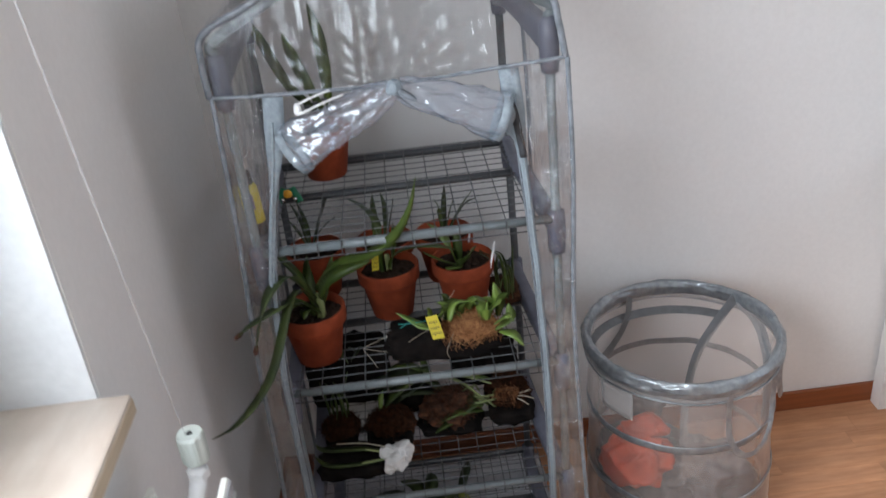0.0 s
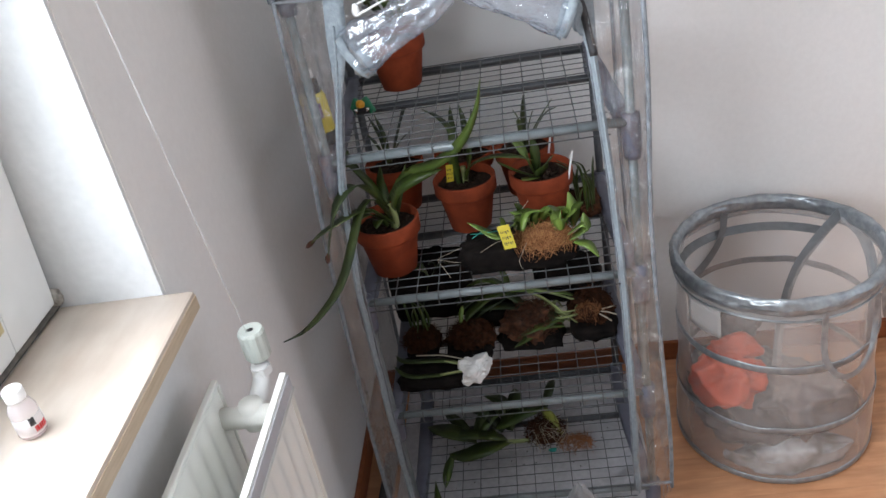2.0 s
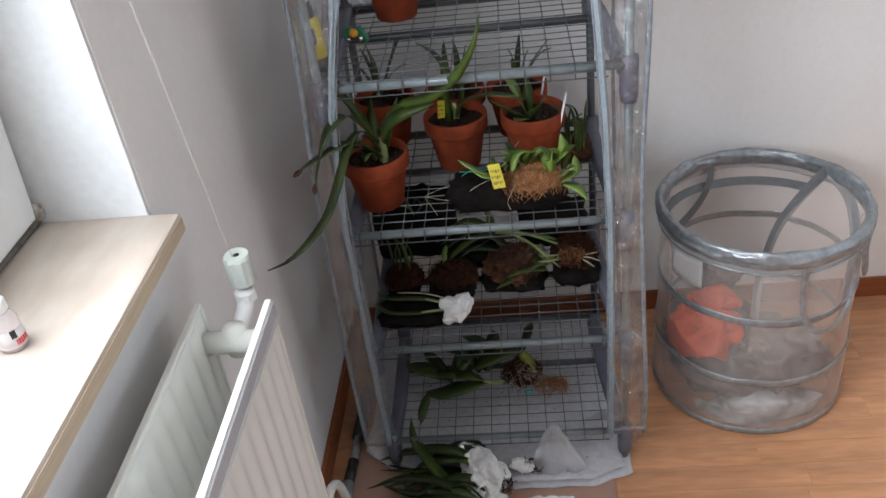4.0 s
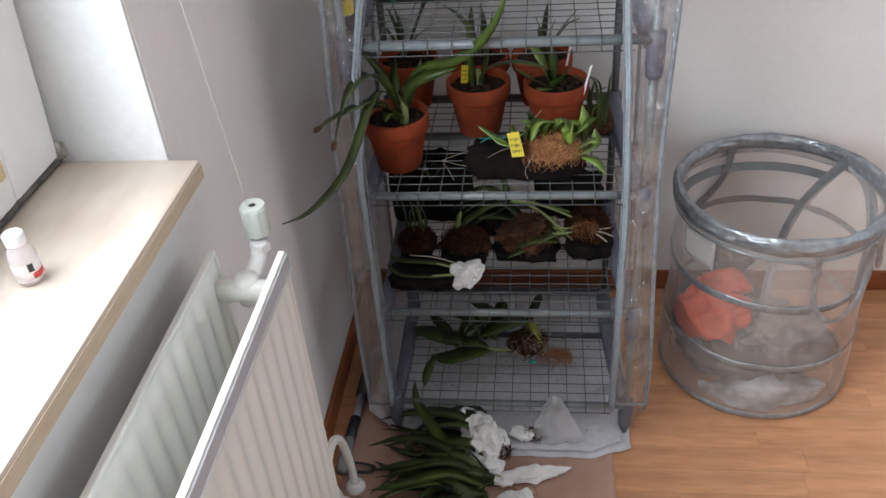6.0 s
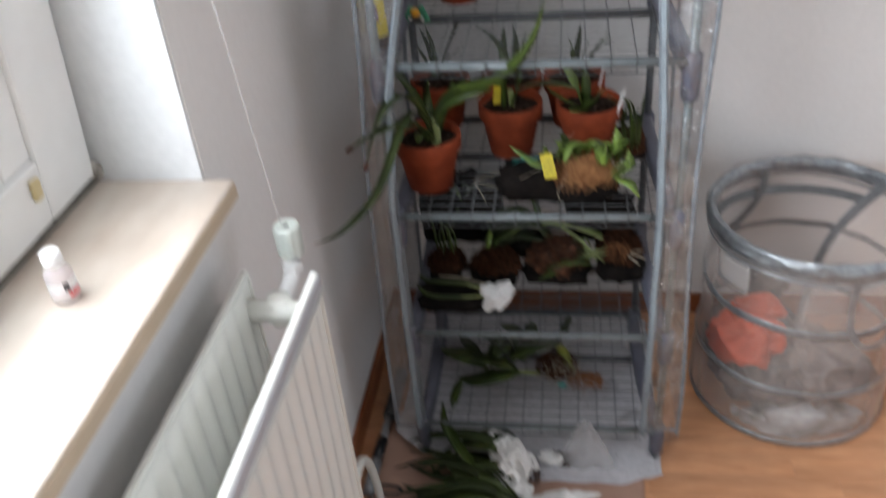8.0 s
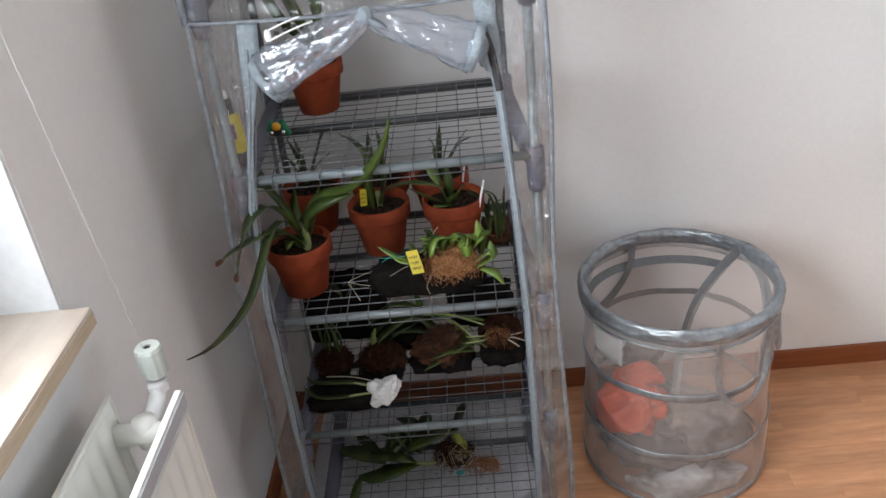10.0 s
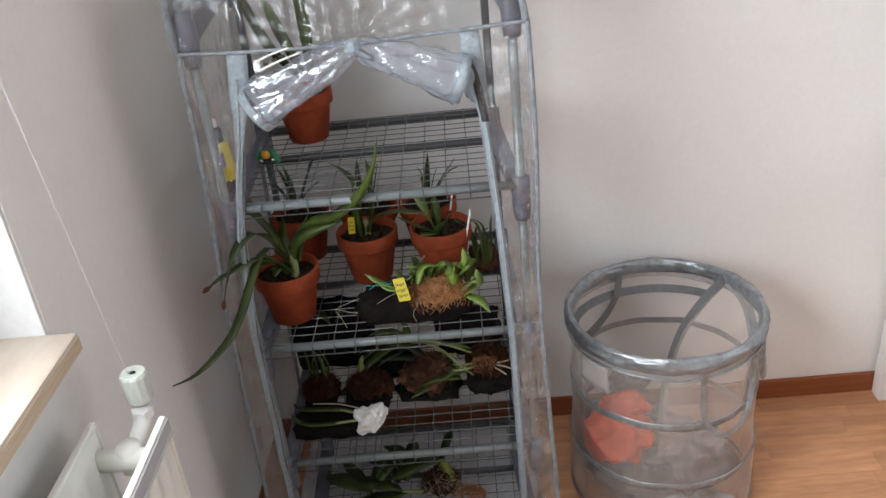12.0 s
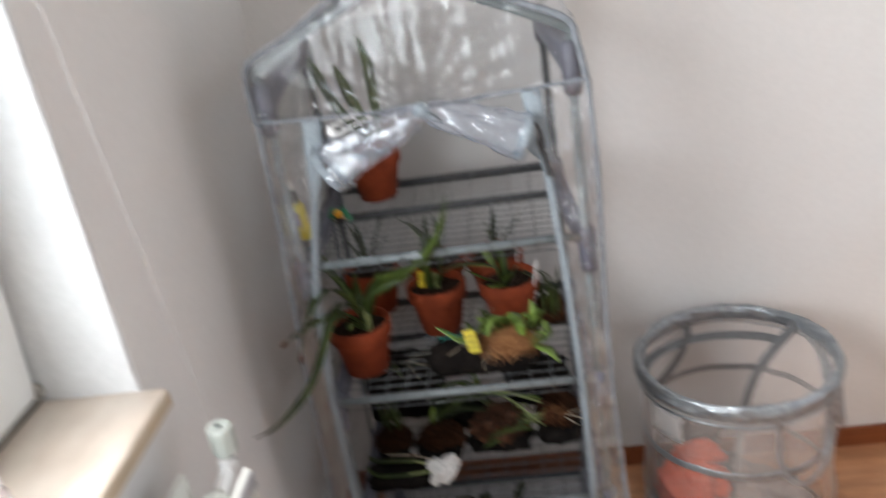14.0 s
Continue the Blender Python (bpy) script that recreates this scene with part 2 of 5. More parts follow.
FIBRE_DARK = mat("dark_fibre", (0.088, 0.032, 0.014), 0.95, (0.014, 0.007, 0.004), 90, bump=1.0, bump_scale=150, spec=0.15)
BLACKBARK = mat("black_bark", (0.014, 0.0105, 0.009), 0.9, (0.003, 0.0025, 0.0025), 38, bump=1.0, bump_scale=32, spec=0.12)
PAPER = mat("white_tissue", (0.80, 0.79, 0.78), 0.9, (0.74, 0.73, 0.72), 30, bump=0.4, bump_scale=60, stain=0.05, stain_scale=20)
CLOTH = mat("white_kitchen_paper", (0.58, 0.57, 0.60), 0.9, (0.46, 0.455, 0.485), 70, bump=0.35, bump_scale=120, stain=0.10, stain_scale=9)
PINK = mat("pinkish_floor_film", (0.46, 0.29, 0.225), 0.26, (0.40, 0.245, 0.185), 12, stain=0.1, stain_scale=8)
ORANGE = mat("orange_plastic", (0.66, 0.068, 0.007), 0.45, (0.36, 0.034, 0.005), 25, bump=0.6, bump_scale=30)
GREYBAG = mat("grey_crumpled_bag", (0.125, 0.112, 0.115), 0.45, (0.035, 0.032, 0.034), 18, bump=0.8, bump_scale=24)
WHITE = mat("white_plastic", (0.82, 0.82, 0.82), 0.4, (0.78, 0.78, 0.78), 30)
YELLOW = mat("yellow_label", (0.58, 0.48, 0.025), 0.5, (0.52, 0.42, 0.02), 40)
BLACK = mat("black_plastic", (0.02, 0.02, 0.022), 0.45, scale=40)
RED = mat("red_print", (0.65, 0.03, 0.03), 0.4, scale=40)
BOTTLE = film("clear_bottle", (0.97, 0.95, 0.955), 0.34, 1.6, 0.05, 0.0, 5, (0.92, 0.86, 0.87))
GREEN_PLASTIC = mat("green_plastic", (0.02, 0.20, 0.10), 0.4, scale=40)
TEAL = mat("teal_thread", (0.02, 0.28, 0.24), 0.6, scale=40)
GREYTOOL = mat("grey_handle", (0.30, 0.31, 0.32), 0.5, scale=40)
WHITE_PAINT = mat("white_gloss_paint", (0.80, 0.79, 0.78), 0.4, (0.77, 0.76, 0.75), 30)

# ---------------------------------------------------------------- builders


def link(name, bm, material, smooth=True):
    me = bpy.data.meshes.new(name)
    bmesh.ops.recalc_face_normals(bm, faces=bm.faces)
    bm.to_mesh(me)
    bm.free()
    me.materials.append(material)
    if smooth:
        for p in me.polygons:
            p.use_smooth = True
    return new(name, me)


def part(name, bm, material, parent=None, label="", smooth=True):
    ob = link(name, bm, material, smooth)
    if parent is not None:
        ob.parent = parent
        if parent.type == "EMPTY":
            ob.matrix_parent_inverse = parent.matrix_basis.inverted()
    if label:
        tagged(ob, label)
    return ob


def thing(name, base, label, category, group="", kind=""):
    ob = new(name)
    ob.empty_display_size = 0.05
    ob.location = base
    ob.matrix_basis = Matrix.Translation(base)
    return tagged(ob, label, category, group, kind)


def box(x0, y0, z0, x1, y1, z1, bevel=0.0, bm=None, m=None):
    bm = bmesh.new() if bm is None else bm
    r = bmesh.ops.create_cube(bm, size=1)
    bmesh.ops.scale(bm, vec=(x1 - x0, y1 - y0, z1 - z0), verts=r["verts"])
    bmesh.ops.translate(bm, vec=((x0 + x1) / 2, (y0 + y1) / 2, (z0 + z1) / 2), verts=r["verts"])
    if bevel:
        edges = list({e for v in r["verts"] for e in v.link_edges})
        bmesh.ops.bevel(bm, geom=edges, offset=bevel, segments=2, affect="EDGES", profile=0.6)
    if m is not None:
        bmesh.ops.transform(bm, matrix=m, verts=bm.verts)
    return bm


def spline(points, n):
    """n + 1 points on a smooth curve through the given ones."""
    p = [Vector(q) for q in points]
    p = [2 * p[0] - p[1]] + p + [2 * p[-1] - p[-2]]
    out = []
    segs = len(p) - 3
    for i in range(n + 1):
        u = i / n * segs
        k = max(0, min(int(u), segs - 1))
        t = u - k
        a, b, c, d = p[k:k + 4]
        out.append(0.5 * ((2 * b) + (c - a) * t + (2 * a - 5 * b + 4 * c - d) * t * t + (3 * b - a - 3 * c + d) * t ** 3))
    return out


def tube(points, radius, sides=8, n=None, bm=None, taper=None, flat=1.0):
    """A round bar along points; n: smoothed into n pieces; taper(u): a factor on the radius."""
    bm = bmesh.new() if bm is None else bm
    pts = spline(points, n) if n else [Vector(p) for p in points]
    side = None
    rings = []
    for i, p in enumerate(pts):
        d = (pts[min(i + 1, len(pts) - 1)] - pts[max(i - 1, 0)]).normalized()
        if side is None:
            side = d.cross(Vector((0, 0, 1)) if abs(d.z) < 0.9 else Vector((0, 1, 0))).normalized()
        side = (side - d * side.dot(d)).normalized()
        up = side.cross(d)
        r = radius * (taper(i / max(1, len(pts) - 1)) if taper else 1)
        rings.append([bm.verts.new(p + side * (r * math.cos(a)) + up * (r * flat * math.sin(a)))
                      for a in (2 * math.pi * k / sides for k in range(sides))])
    for a, b in zip(rings, rings[1:]):
        for k in range(sides):
            bm.faces.new((a[k], a[(k + 1) % sides], b[(k + 1) % sides], b[k]))
    bm.faces.new(rings[0][::-1])
    bm.faces.new(rings[-1])
    return bm


def lathe(profile, centre=(0, 0, 0), sides=32, bm=None):
    """A turned body from (radius, height) pairs."""
    bm = bmesh.new() if bm is None else bm
    c = Vector(centre)
    rings = []
    for r, z in profile:
        if r < 1e-5:
            rings.append([bm.verts.new(c + Vector((0, 0, z)))])
        else:
            rings.append([bm.verts.new(c + Vector((r * math.cos(a), r * math.sin(a), z)))
                          for a in (2 * math.pi * k / sides for k in range(sides))])
    for a, b in zip(rings, rings[1:]):
        for k in range(sides):
            j = (k + 1) % sides
            if len(a) == 1:
                q = [a[0], b[j], b[k]]
            elif len(b) == 1:
                q = [a[k], a[j], b[0]]
            else:
                q = [a[k], a[j], b[j], b[k]]
            bm.faces.new(q)
    return bm


def strap(points, width, n=14, fold=0.25, shape=None, bm=None, face=(-0.15, -0.75, 0.65), thick=0.0012):
    """A leaf blade along points with a keel down its middle."""
    bm = bmesh.new() if bm is None else bm
    pts = spline(points, n)
    shape = shape or (lambda u: (0.45 + 0.55 * min(1, u * 3)) * (1 - max(0, (u - 0.55) / 0.45) ** 2.2) + 0.02)
    rings = []
    prev = None
    for i, p in enumerate(pts):
        d = (pts[min(i + 1, n)] - pts[max(i - 1, 0)]).normalized()
        s = d.cross(Vector(face))
        if s.length < 0.15:
            s = prev or d.cross(Vector((0, 1, 0.3)))
        s.normalize()
        if prev and s.dot(prev) < 0:
            s = -s
        prev = s
        up = s.cross(d).normalized()
        w = width / 2 * shape(i / n)
        rings.append([bm.verts.new(p + s * w + up * (w * fold)), bm.verts.new(p + up * thick),
                      bm.verts.new(p - s * w + up * (w * fold)), bm.verts.new(p - up * thick)])
    for a, b in zip(rings, rings[1:]):
        for k in range(4):
            bm.faces.new((a[k], a[(k + 1) % 4], b[(k + 1) % 4], b[k]))
    bm.faces.new(rings[0][::-1])
    bm.faces.new(rings[-1])
    return bm


def oval(u):
    return max(0.03, math.sin(math.pi * min(1, 0.12 + u * 0.88)) ** 0.75)


def lump(centre, size, seed, rough=0.25, freq=2.5, cuts=3, m=None, bm=None, flat_base=True):
    """An uneven clod: a ball pushed in and out by noise."""
    bm = bmesh.new() if bm is None else bm
    r = bmesh.ops.create_icosphere(bm, subdivisions=cuts, radius=1)
    for v in r["verts"]:
        q = v.co.normalized()
        k = 1 + rough * noise.noise(q * freq + Vector((seed, 0, 0))) + rough * 0.5 * noise.noise(q * freq * 2.7 + Vector((0, seed, 0)))
        v.co = q * k
        v.co = Vector((v.co.x * size[0], v.co.y * size[1], v.co.z * size[2]))
        if m is not None:
            v.co = m @ v.co
        v.co += Vector(centre)
    if flat_base:
        low = centre[2] - size[2] * 0.8
        for v in r["verts"]:
            v.co.z = max(v.co.z, low)
    return bm


def sheet(fn, nu, nv, thick=0.0, bm=None):
    """A sheet whose points are fn(u, v), with u and v from 0 to 1."""
    bm = bmesh.new() if bm is None else bm
    g = [[bm.verts.new(fn(i / nu, j / nv)) for j in range(nv + 1)] for i in range(nu + 1)]
    for i in range(nu):
        for j in range(nv):
            bm.faces.new((g[i][j], g[i + 1][j], g[i + 1][j + 1], g[i][j + 1]))
    if thick:
        bmesh.ops.recalc_face_normals(bm, faces=bm.faces)
        bmesh.ops.solidify(bm, geom=bm.faces[:], thickness=thick)
    return bm


def structure(name, bm, material, label, category, smooth=False):
    return tagged(link(name, bm, material, smooth), label, category, kind="structure")

# ---------------------------------------------------------------- the room
WX, WY = -0.183, 0.560          # inner faces of the window wall and the back wall
RX, RY, TOP = 2.9, -3.1, 2.55
Y0, Y1, SZ, HZ = -2.05, -0.395, 0.995, 2.25   # the window's opening

bm = bmesh.new()
for b in ((WX - 0.34, Y1, 0, WX, WY + 0.2, TOP), (WX - 0.34, RY - 0.2, 0, WX, Y0, TOP),
          (WX - 0.34, Y0, 0, WX, Y1, SZ - 0.022), (WX - 0.34, Y0, HZ, WX, Y1, TOP)):
    box(*b, bm=bm)
structure("wall_west", bm, WALL, "off-white painted plaster wall with a window opening", "wall")
structure("wall_north", box(WX, WY, 0, RX + 0.2, WY + 0.2, TOP), WALL, "off-white painted plaster wall behind the rack", "wall")
# unseen east wall; its opening is added to hold the fill light
bm = bmesh.new()
for b in ((RX, RY - 0.2, 0, RX + 0.2, -2.55, TOP), (RX, -0.45, 0, RX + 0.2, WY, TOP), (RX, -2.55, 0, RX + 0.2, -0.45, 1.2), (RX, -2.55, 2.42, RX + 0.2, -0.45, TOP)):
    box(*b, bm=bm)
structure("wall_east", bm, WALL, "off-white painted plaster wall with an added unseen opening for fill light", "wall")
structure("wall_south", box(WX, RY - 0.2, 0, RX, RY, TOP), ROOM, "unseen plain plaster wall, toned down to dim bounced light", "wall")
structure("ceiling", box(WX - 0.34, RY - 0.2, TOP, RX + 0.2, WY + 0.2, TOP + 0.15), CEIL, "white painted plaster ceiling", "ceiling")
structure("ground", box(-60, -60, -4.2, 60, 60, -4.0), mat("far_ground", (0.12, 0.13, 0.09), 0.9, scale=2), "grey green ground far below outside the window", "ground")

# skirting boards
bm = box(WX, WY - 0.013, 0, RX, WY, 0.062, 0.004)
structure("baseboard", bm, SKIRT, "red-brown varnished wooden baseboard along the wall", "baseboard")
bm = box(WX, -2.9, 0, WX + 0.013, WY - 0.013, 0.062, 0.004)
structure("baseboard", bm, SKIRT, "red-brown varnished wooden baseboard under the radiator", "baseboard")

# white dresser against the back wall
dresser = thing("dresser", (1.9, 0.33, 0), "white painted wooden dresser on square legs", "dresser")
DX0, DX1, DY0, DY1 = 1.543, 2.35, 0.105, 0.543
for x in (DX0, DX1 - 0.044):
    for y in (DY0, DY1 - 0.044):
        part("leg", box(x, y, 0.0, x + 0.044, y + 0.044, 0.135, 0.002), WHITE_PAINT, dresser, smooth=False)
part("side_panel", box(DX0 + 0.002, DY0, 0.098, DX0 + 0.020, DY1, 0.80, 0.002), WHITE_PAINT, dresser, smooth=False)
part("side_panel", box(DX1 - 0.020, DY0, 0.098, DX1 - 0.002, DY1, 0.80, 0.002), WHITE_PAINT, dresser, smooth=False)
part("carcass", box(DX0 + 0.020, DY0 + 0.004, 0.115, DX1 - 0.020, DY1, 0.80), WHITE_PAINT, dresser, smooth=False)
part("top", box(DX0 - 0.008, DY0 - 0.012, 0.80, DX1 + 0.008, DY1 + 0.004, 0.822, 0.004), WHITE_PAINT, dresser, smooth=False)

# window
sill = structure("window_sill", box(-0.345, Y0 + 0.002, SZ - 0.022, -0.1385, Y1 - 0.006, SZ + 0.008, 0.005), SILL,
                 "pale marbled laminate window sill, bright in the daylight", "window sill")
part("edge", box(-0.1387, Y0 + 0.01, SZ - 0.019, -0.1370, Y1 - 0.010, SZ + 0.002), SILL_EDGE, sill, "darker tan edge strip", smooth=False)

win = structure("window_1", box(-0.46, Y1 - 0.045, SZ + 0.008, -0.400, Y1 - 0.008, HZ, 0.003), PVC, "white plastic window frame with its sash tipped open", "window")
part("frame", box(-0.46, Y0, SZ + 0.008, -0.352, Y1 - 0.045, SZ + 0.020, 0.003), PVC, win, smooth=False)
part("frame", box(-0.46, Y0, HZ - 0.05, -0.400, Y1 - 0.045, HZ, 0.003), PVC, win, smooth=False)
part("frame", box(-0.46, Y0, SZ + 0.045, -0.400, Y0 + 0.045, HZ - 0.05, 0.003), PVC, win, smooth=False)
TILT = Matrix.Translation((-0.345, 0, SZ + 0.02)) @ Matrix.Rotation(radians(5.2), 4, "Y") @ Matrix.Translation((0.345, 0, -SZ - 0.02))


def tilted(bm):
    """The sash stands tipped open into the room."""
    bmesh.ops.transform(bm, matrix=TILT, verts=bm.verts)
    return bm


sash = part("sash", tilted(box(-0.405, -0.530, SZ + 0.022, -0.338, Y1 - 0.018, HZ - 0.03, 0.005)), PVC, win, smooth=False)
for b in ((-0.405, Y0 + 0.02, SZ + 0.022, -0.338, -0.530, SZ + 0.112), (-0.405, Y0 + 0.02, HZ - 0.12, -0.338, -0.530, HZ - 0.03),
          (-0.405, Y0 + 0.02, SZ + 0.112, -0.338, Y0 + 0.13, HZ - 0.12)):
    part("rail", tilted(box(*b, 0.005)), PVC, sash, smooth=False)
bm = bmesh.new()
for b in ((-0.385, -0.592, SZ + 0.112, -0.345, -0.530, HZ - 0.12), (-0.385, Y0 + 0.13, SZ + 0.112, -0.345, -0.592, SZ + 0.155)):
    box(*b, 0.004, bm)
part("glazing_bead", tilted(bm), PVC, sash, smooth=False)
bm = bmesh.new()
for b in ((-0.385, -0.597, SZ + 0.155, -0.352, -0.592, HZ - 0.12), (-0.385, Y0 + 0.13, SZ + 0.155, -0.352, -0.597, SZ + 0.160)):
    box(*b, bm=bm)
part("gasket", tilted(bm), GASKET, sash, smooth=False)
pane = part("pane", tilted(box(-0.379, Y0 + 0.13, SZ + 0.16, -0.373, -0.597, HZ - 0.12)), film("window_glass", (0.97, 0.985, 0.98), 0.0, 1.0, 0.02, 0, 5), sash, smooth=False)
pane.visible_shadow = False
part("stop", tilted(box(-0.3375, -0.561, SZ + 0.070, -0.330, -0.545, SZ + 0.098, 0.003)), mat("yellowed_plastic", (0.68, 0.56, 0.30), 0.4, scale=30), sash, "yellowed plastic stop")
part("sealant", tube([(-0.350, -1.2, SZ + 0.012), (-0.349, -0.7, SZ + 0.012), (-0.346, -0.42, SZ + 0.013), (-0.336, -0.399, SZ + 0.02)], 0.006, 6, 14), GRIME, win, "grimy black sealant line")
part("hinge", lump((-0.338, -0.409, SZ + 0.028), (0.011, 0.009, 0.014), 3, 0.35), mat("grimy_hinge_plastic", (0.60, 0.56, 0.50), 0.5, (0.16, 0.14, 0.12), 90, bump=0.5), win, "grimy off-white hinge cap")
structure("window_lining", box(-0.43, Y1 - 0.007, SZ - 0.02, WX - 0.002, Y1 + 0.001, HZ), REVEAL,
          "white painted plaster window reveal, slightly chipped", "window reveal")

# white thread stretched from the ceiling to the radiator valve
part("cord", tube([(-0.105, -0.607, 2.545), (-0.090, -0.510, 1.70), (-0.076, -0.420, 0.922), (-0.077, -0.430, 0.905)], 0.0012, 6), film("nylon_thread", (0.97, 0.97, 0.97), 0.05, 0.5, 0.3, 0.0, 30, (0.9, 0.9, 0.9)), None)
tagged(bpy.data.objects["cord"], "thin translucent white thread stretched down to the radiator valve", "cord")

# ---------------------------------------------------------------- radiator
rad = thing("radiator", (-0.075, -0.9, 0.12), "white enamelled double panel radiator below the window", "radiator")
RY0, RY1, RZ0, RZ1 = -1.75, -0.468, 0.13, 0.888


def panel(x, face, depth):
    """A pressed steel panel with vertical flutes."""
    def fn(u, v):
        y = RY0 + (RY1 - RY0) * u
        z = RZ0 + (RZ1 - RZ0) * v
        s = (y - RY1) / 0.040
        k = 0.5 + 0.5 * math.cos(2 * math.pi * s)
        edge = min(1, min(v, 1 - v) / 0.05) * min(1, (1 - u) * 40)
        return (x + face * (0.003 + depth * k * edge), y, z)
    return sheet(fn, 230, 16, 0.0015)


part("front_panel", panel(-0.027, 1, 0.0038), ENAMEL, rad)
part("back_panel", panel(-0.129, 1, 0.005), ENAMEL, rad)
part("trim_strip", box(-0.0205, RY0, RZ1 - 0.024, -0.0165, RY1 + 0.001, RZ1 - 0.001, 0.0015), TRIM_GREY, rad, "satin grey strip below the top edge", smooth=False)
part("trim_lip", tube([(-0.0165, RY0, RZ1 - 0.026), (-0.0165, RY1 + 0.001, RZ1 - 0.026)], 0.0028, 8), ENAMEL, rad)
for x in (-0.0245, -0.126):
    bm = box(x - 0.005, RY0, RZ1 - 0.006, x + 0.005, RY1 + 0.002, RZ1 + 0.003, 0.0025)
    part("top_edge", bm, ENAMEL, rad, smooth=False)
    part("bottom_edge", box(x - 0.006, RY0, RZ0 - 0.004, x + 0.006, RY1, RZ0 + 0.006, 0.002), ENAMEL, rad, smooth=False)
    part("side_edge", box(x - 0.006, RY1 - 0.003, RZ0, x + 0.006, RY1 + 0.002, RZ1 - 0.006, 0.002), ENAMEL, rad, smooth=False)
for z in (0.835, 0.19):
    part("header", tube([(-0.126, -0.488, z), (-0.028, -0.488, z)], 0.0165, 14), ENAMEL, rad)
    part("connector", lathe([(0.0, -0.022), (0.017, -0.021), (0.021, 0), (0.017, 0.021), (0, 0.022)], (-0.080, -0.482, z), 16), ENAMEL, rad)
valve = part("valve_body", tube([(-0.080, -0.475, 0.835), (-0.079, -0.448, 0.840), (-0.077, -0.425, 0.850), (-0.075, -0.416, 0.874)], 0.013, 14, 10), WHITE, rad)
part("union_nut", lathe([(0, 0), (0.0165, 0), (0.0165, 0.013), (0, 0.013)], (-0.0755, -0.417, 0.857), 6), WHITE, valve, "white union nut", smooth=False)
prof = [(0, 0), (0.0145, 0), (0.0195, 0.005), (0.0200, 0.047), (0.0175, 0.052), (0.006, 0.052), (0.005, 0.049), (0, 0.049)]
bm = lathe(prof, (-0.073, -0.414, 0.882), 24)
for v in bm.verts:
    a = math.atan2(v.co.y + 0.414, v.co.x + 0.073)
    if 0.004 < v.co.z - 0.882 < 0.05 and math.cos(8 * a) > 0.3:
        v.co.x, v.co.y = -0.073 + (v.co.x + 0.073) * 0.94, -0.414 + (v.co.y + 0.414) * 0.94
part("valve_knob", bm, VALVE, rad, "grey-green ribbed valve knob", smooth=False)
part("knob_screw", lathe([(0, 0), (0.0042, 0), (0.0042, 0.002), (0, 0.002)], (-0.073, -0.414, 0.9315), 12), BLACK, valve)
part("feed_pipe", tube([(-0.09, -0.475, 0.18), (-0.09, -0.36, 0.225), (-0.09, -0.27, 0.245), (-0.089, -0.215, 0.20), (-0.087, -0.188, 0.10), (-0.086, -0.182, 0.0)], 0.0095, 10, 30), ENAMEL, rad)
part("feed_pipe", tube([(-0.11, -0.475, 0.15), (-0.11, -0.36, 0.16), (-0.11, -0.29, 0.14), (-0.108, -0.25, 0.07), (-0.106, -0.235, 0.0)], 0.0095, 10, 26), ENAMEL, rad)
for x, y in ((-0.086, -0.182), (-0.106, -0.235)):
    part("pipe_collar", lathe([(0.010, 0), (0.024, 0), (0.0235, 0.004), (0.015, 0.016), (0.0135, 0.018), (0.010, 0.018)], (x, y, 0.002), 20), WHITE, rad)

# ---------------------------------------------------------------- the greenhouse rack
rack = thing("greenhouse_rack", (0.25, 0.2, 0), "grey tubular four tier shelf rack standing in the corner", "rack")
LX, RXX, FY, BY = -0.011, 0.533, 0.006, 0.418      # front legs, and the lines of the front and back legs
BLX, BRX = -0.020, 0.505                            # back legs
MY = 0.242                                          # middle bars


def mesh_of(bm, material):
    me = bpy.data.meshes.new("wire")
    bm.to_mesh(me)
    bm.free()
    me.materials.append(material)
    return me


LONG_WIRE = mesh_of(tube([(0, -0.0125, -0.022), (0, -0.0115, 0.001), (0, 0.0, 0.003), (0, BY + 0.004, 0.003)], 0.00115, 5), WIRE)
CROSS_WIRE = mesh_of(tube([(0, 0, 0), (0.496, 0, 0)], 0.00115, 5), WIRE)
SHELF = (0.104, 0.385, 0.686, 1.000)
# back legs take the shade-darkened copy of the tube colour
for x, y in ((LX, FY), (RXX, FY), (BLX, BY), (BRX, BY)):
    part("leg", tube([(x, y, 0.0), (x, y, 1.36)], 0.0085, 12), TUBE if y == FY else TUBE_SHADED, rack)


def side_plate(z, xf, xb, drop_f, drop_b, high=0.040):
    """A moulded plastic side piece: an arched web between two sleeves that slip over the legs."""
    def fn(u, v):
        y = FY - 0.004 + (BY - FY + 0.008) * u
        arch = math.sin(math.pi * u)
        x = xf + (xb - xf) * u + math.copysign(0.013, 0.25 - xf) * arch ** 0.6
        top = z + 0.004 + 0.010 * arch
        h = high * (1.25 - 0.50 * arch ** 0.7)
        w = 0.0135 + 0.0035 * arch
        a = 2 * math.pi * v
        c, d = math.cos(a), math.sin(a)
        c, d = math.copysign(abs(c) ** 0.6, c), math.copysign(abs(d) ** 0.6, d)
        return (x + w * c, y, top - h / 2 + h / 2 * d)
    bm = sheet(fn, 22, 20)
    for x, y, drop in ((xf, FY, drop_f), (xb, BY, drop_b)):
        lathe([(0.0095, -drop), (0.0145, -drop), (0.0165, -drop + 0.012), (0.0175, -0.03), (0.0165, 0.004), (0.0095, 0.008)], (x, y, z), 16, bm)
    return part("side_plate", bm, JOINT_PLASTIC, rack, "lavender grey moulded plastic side piece")


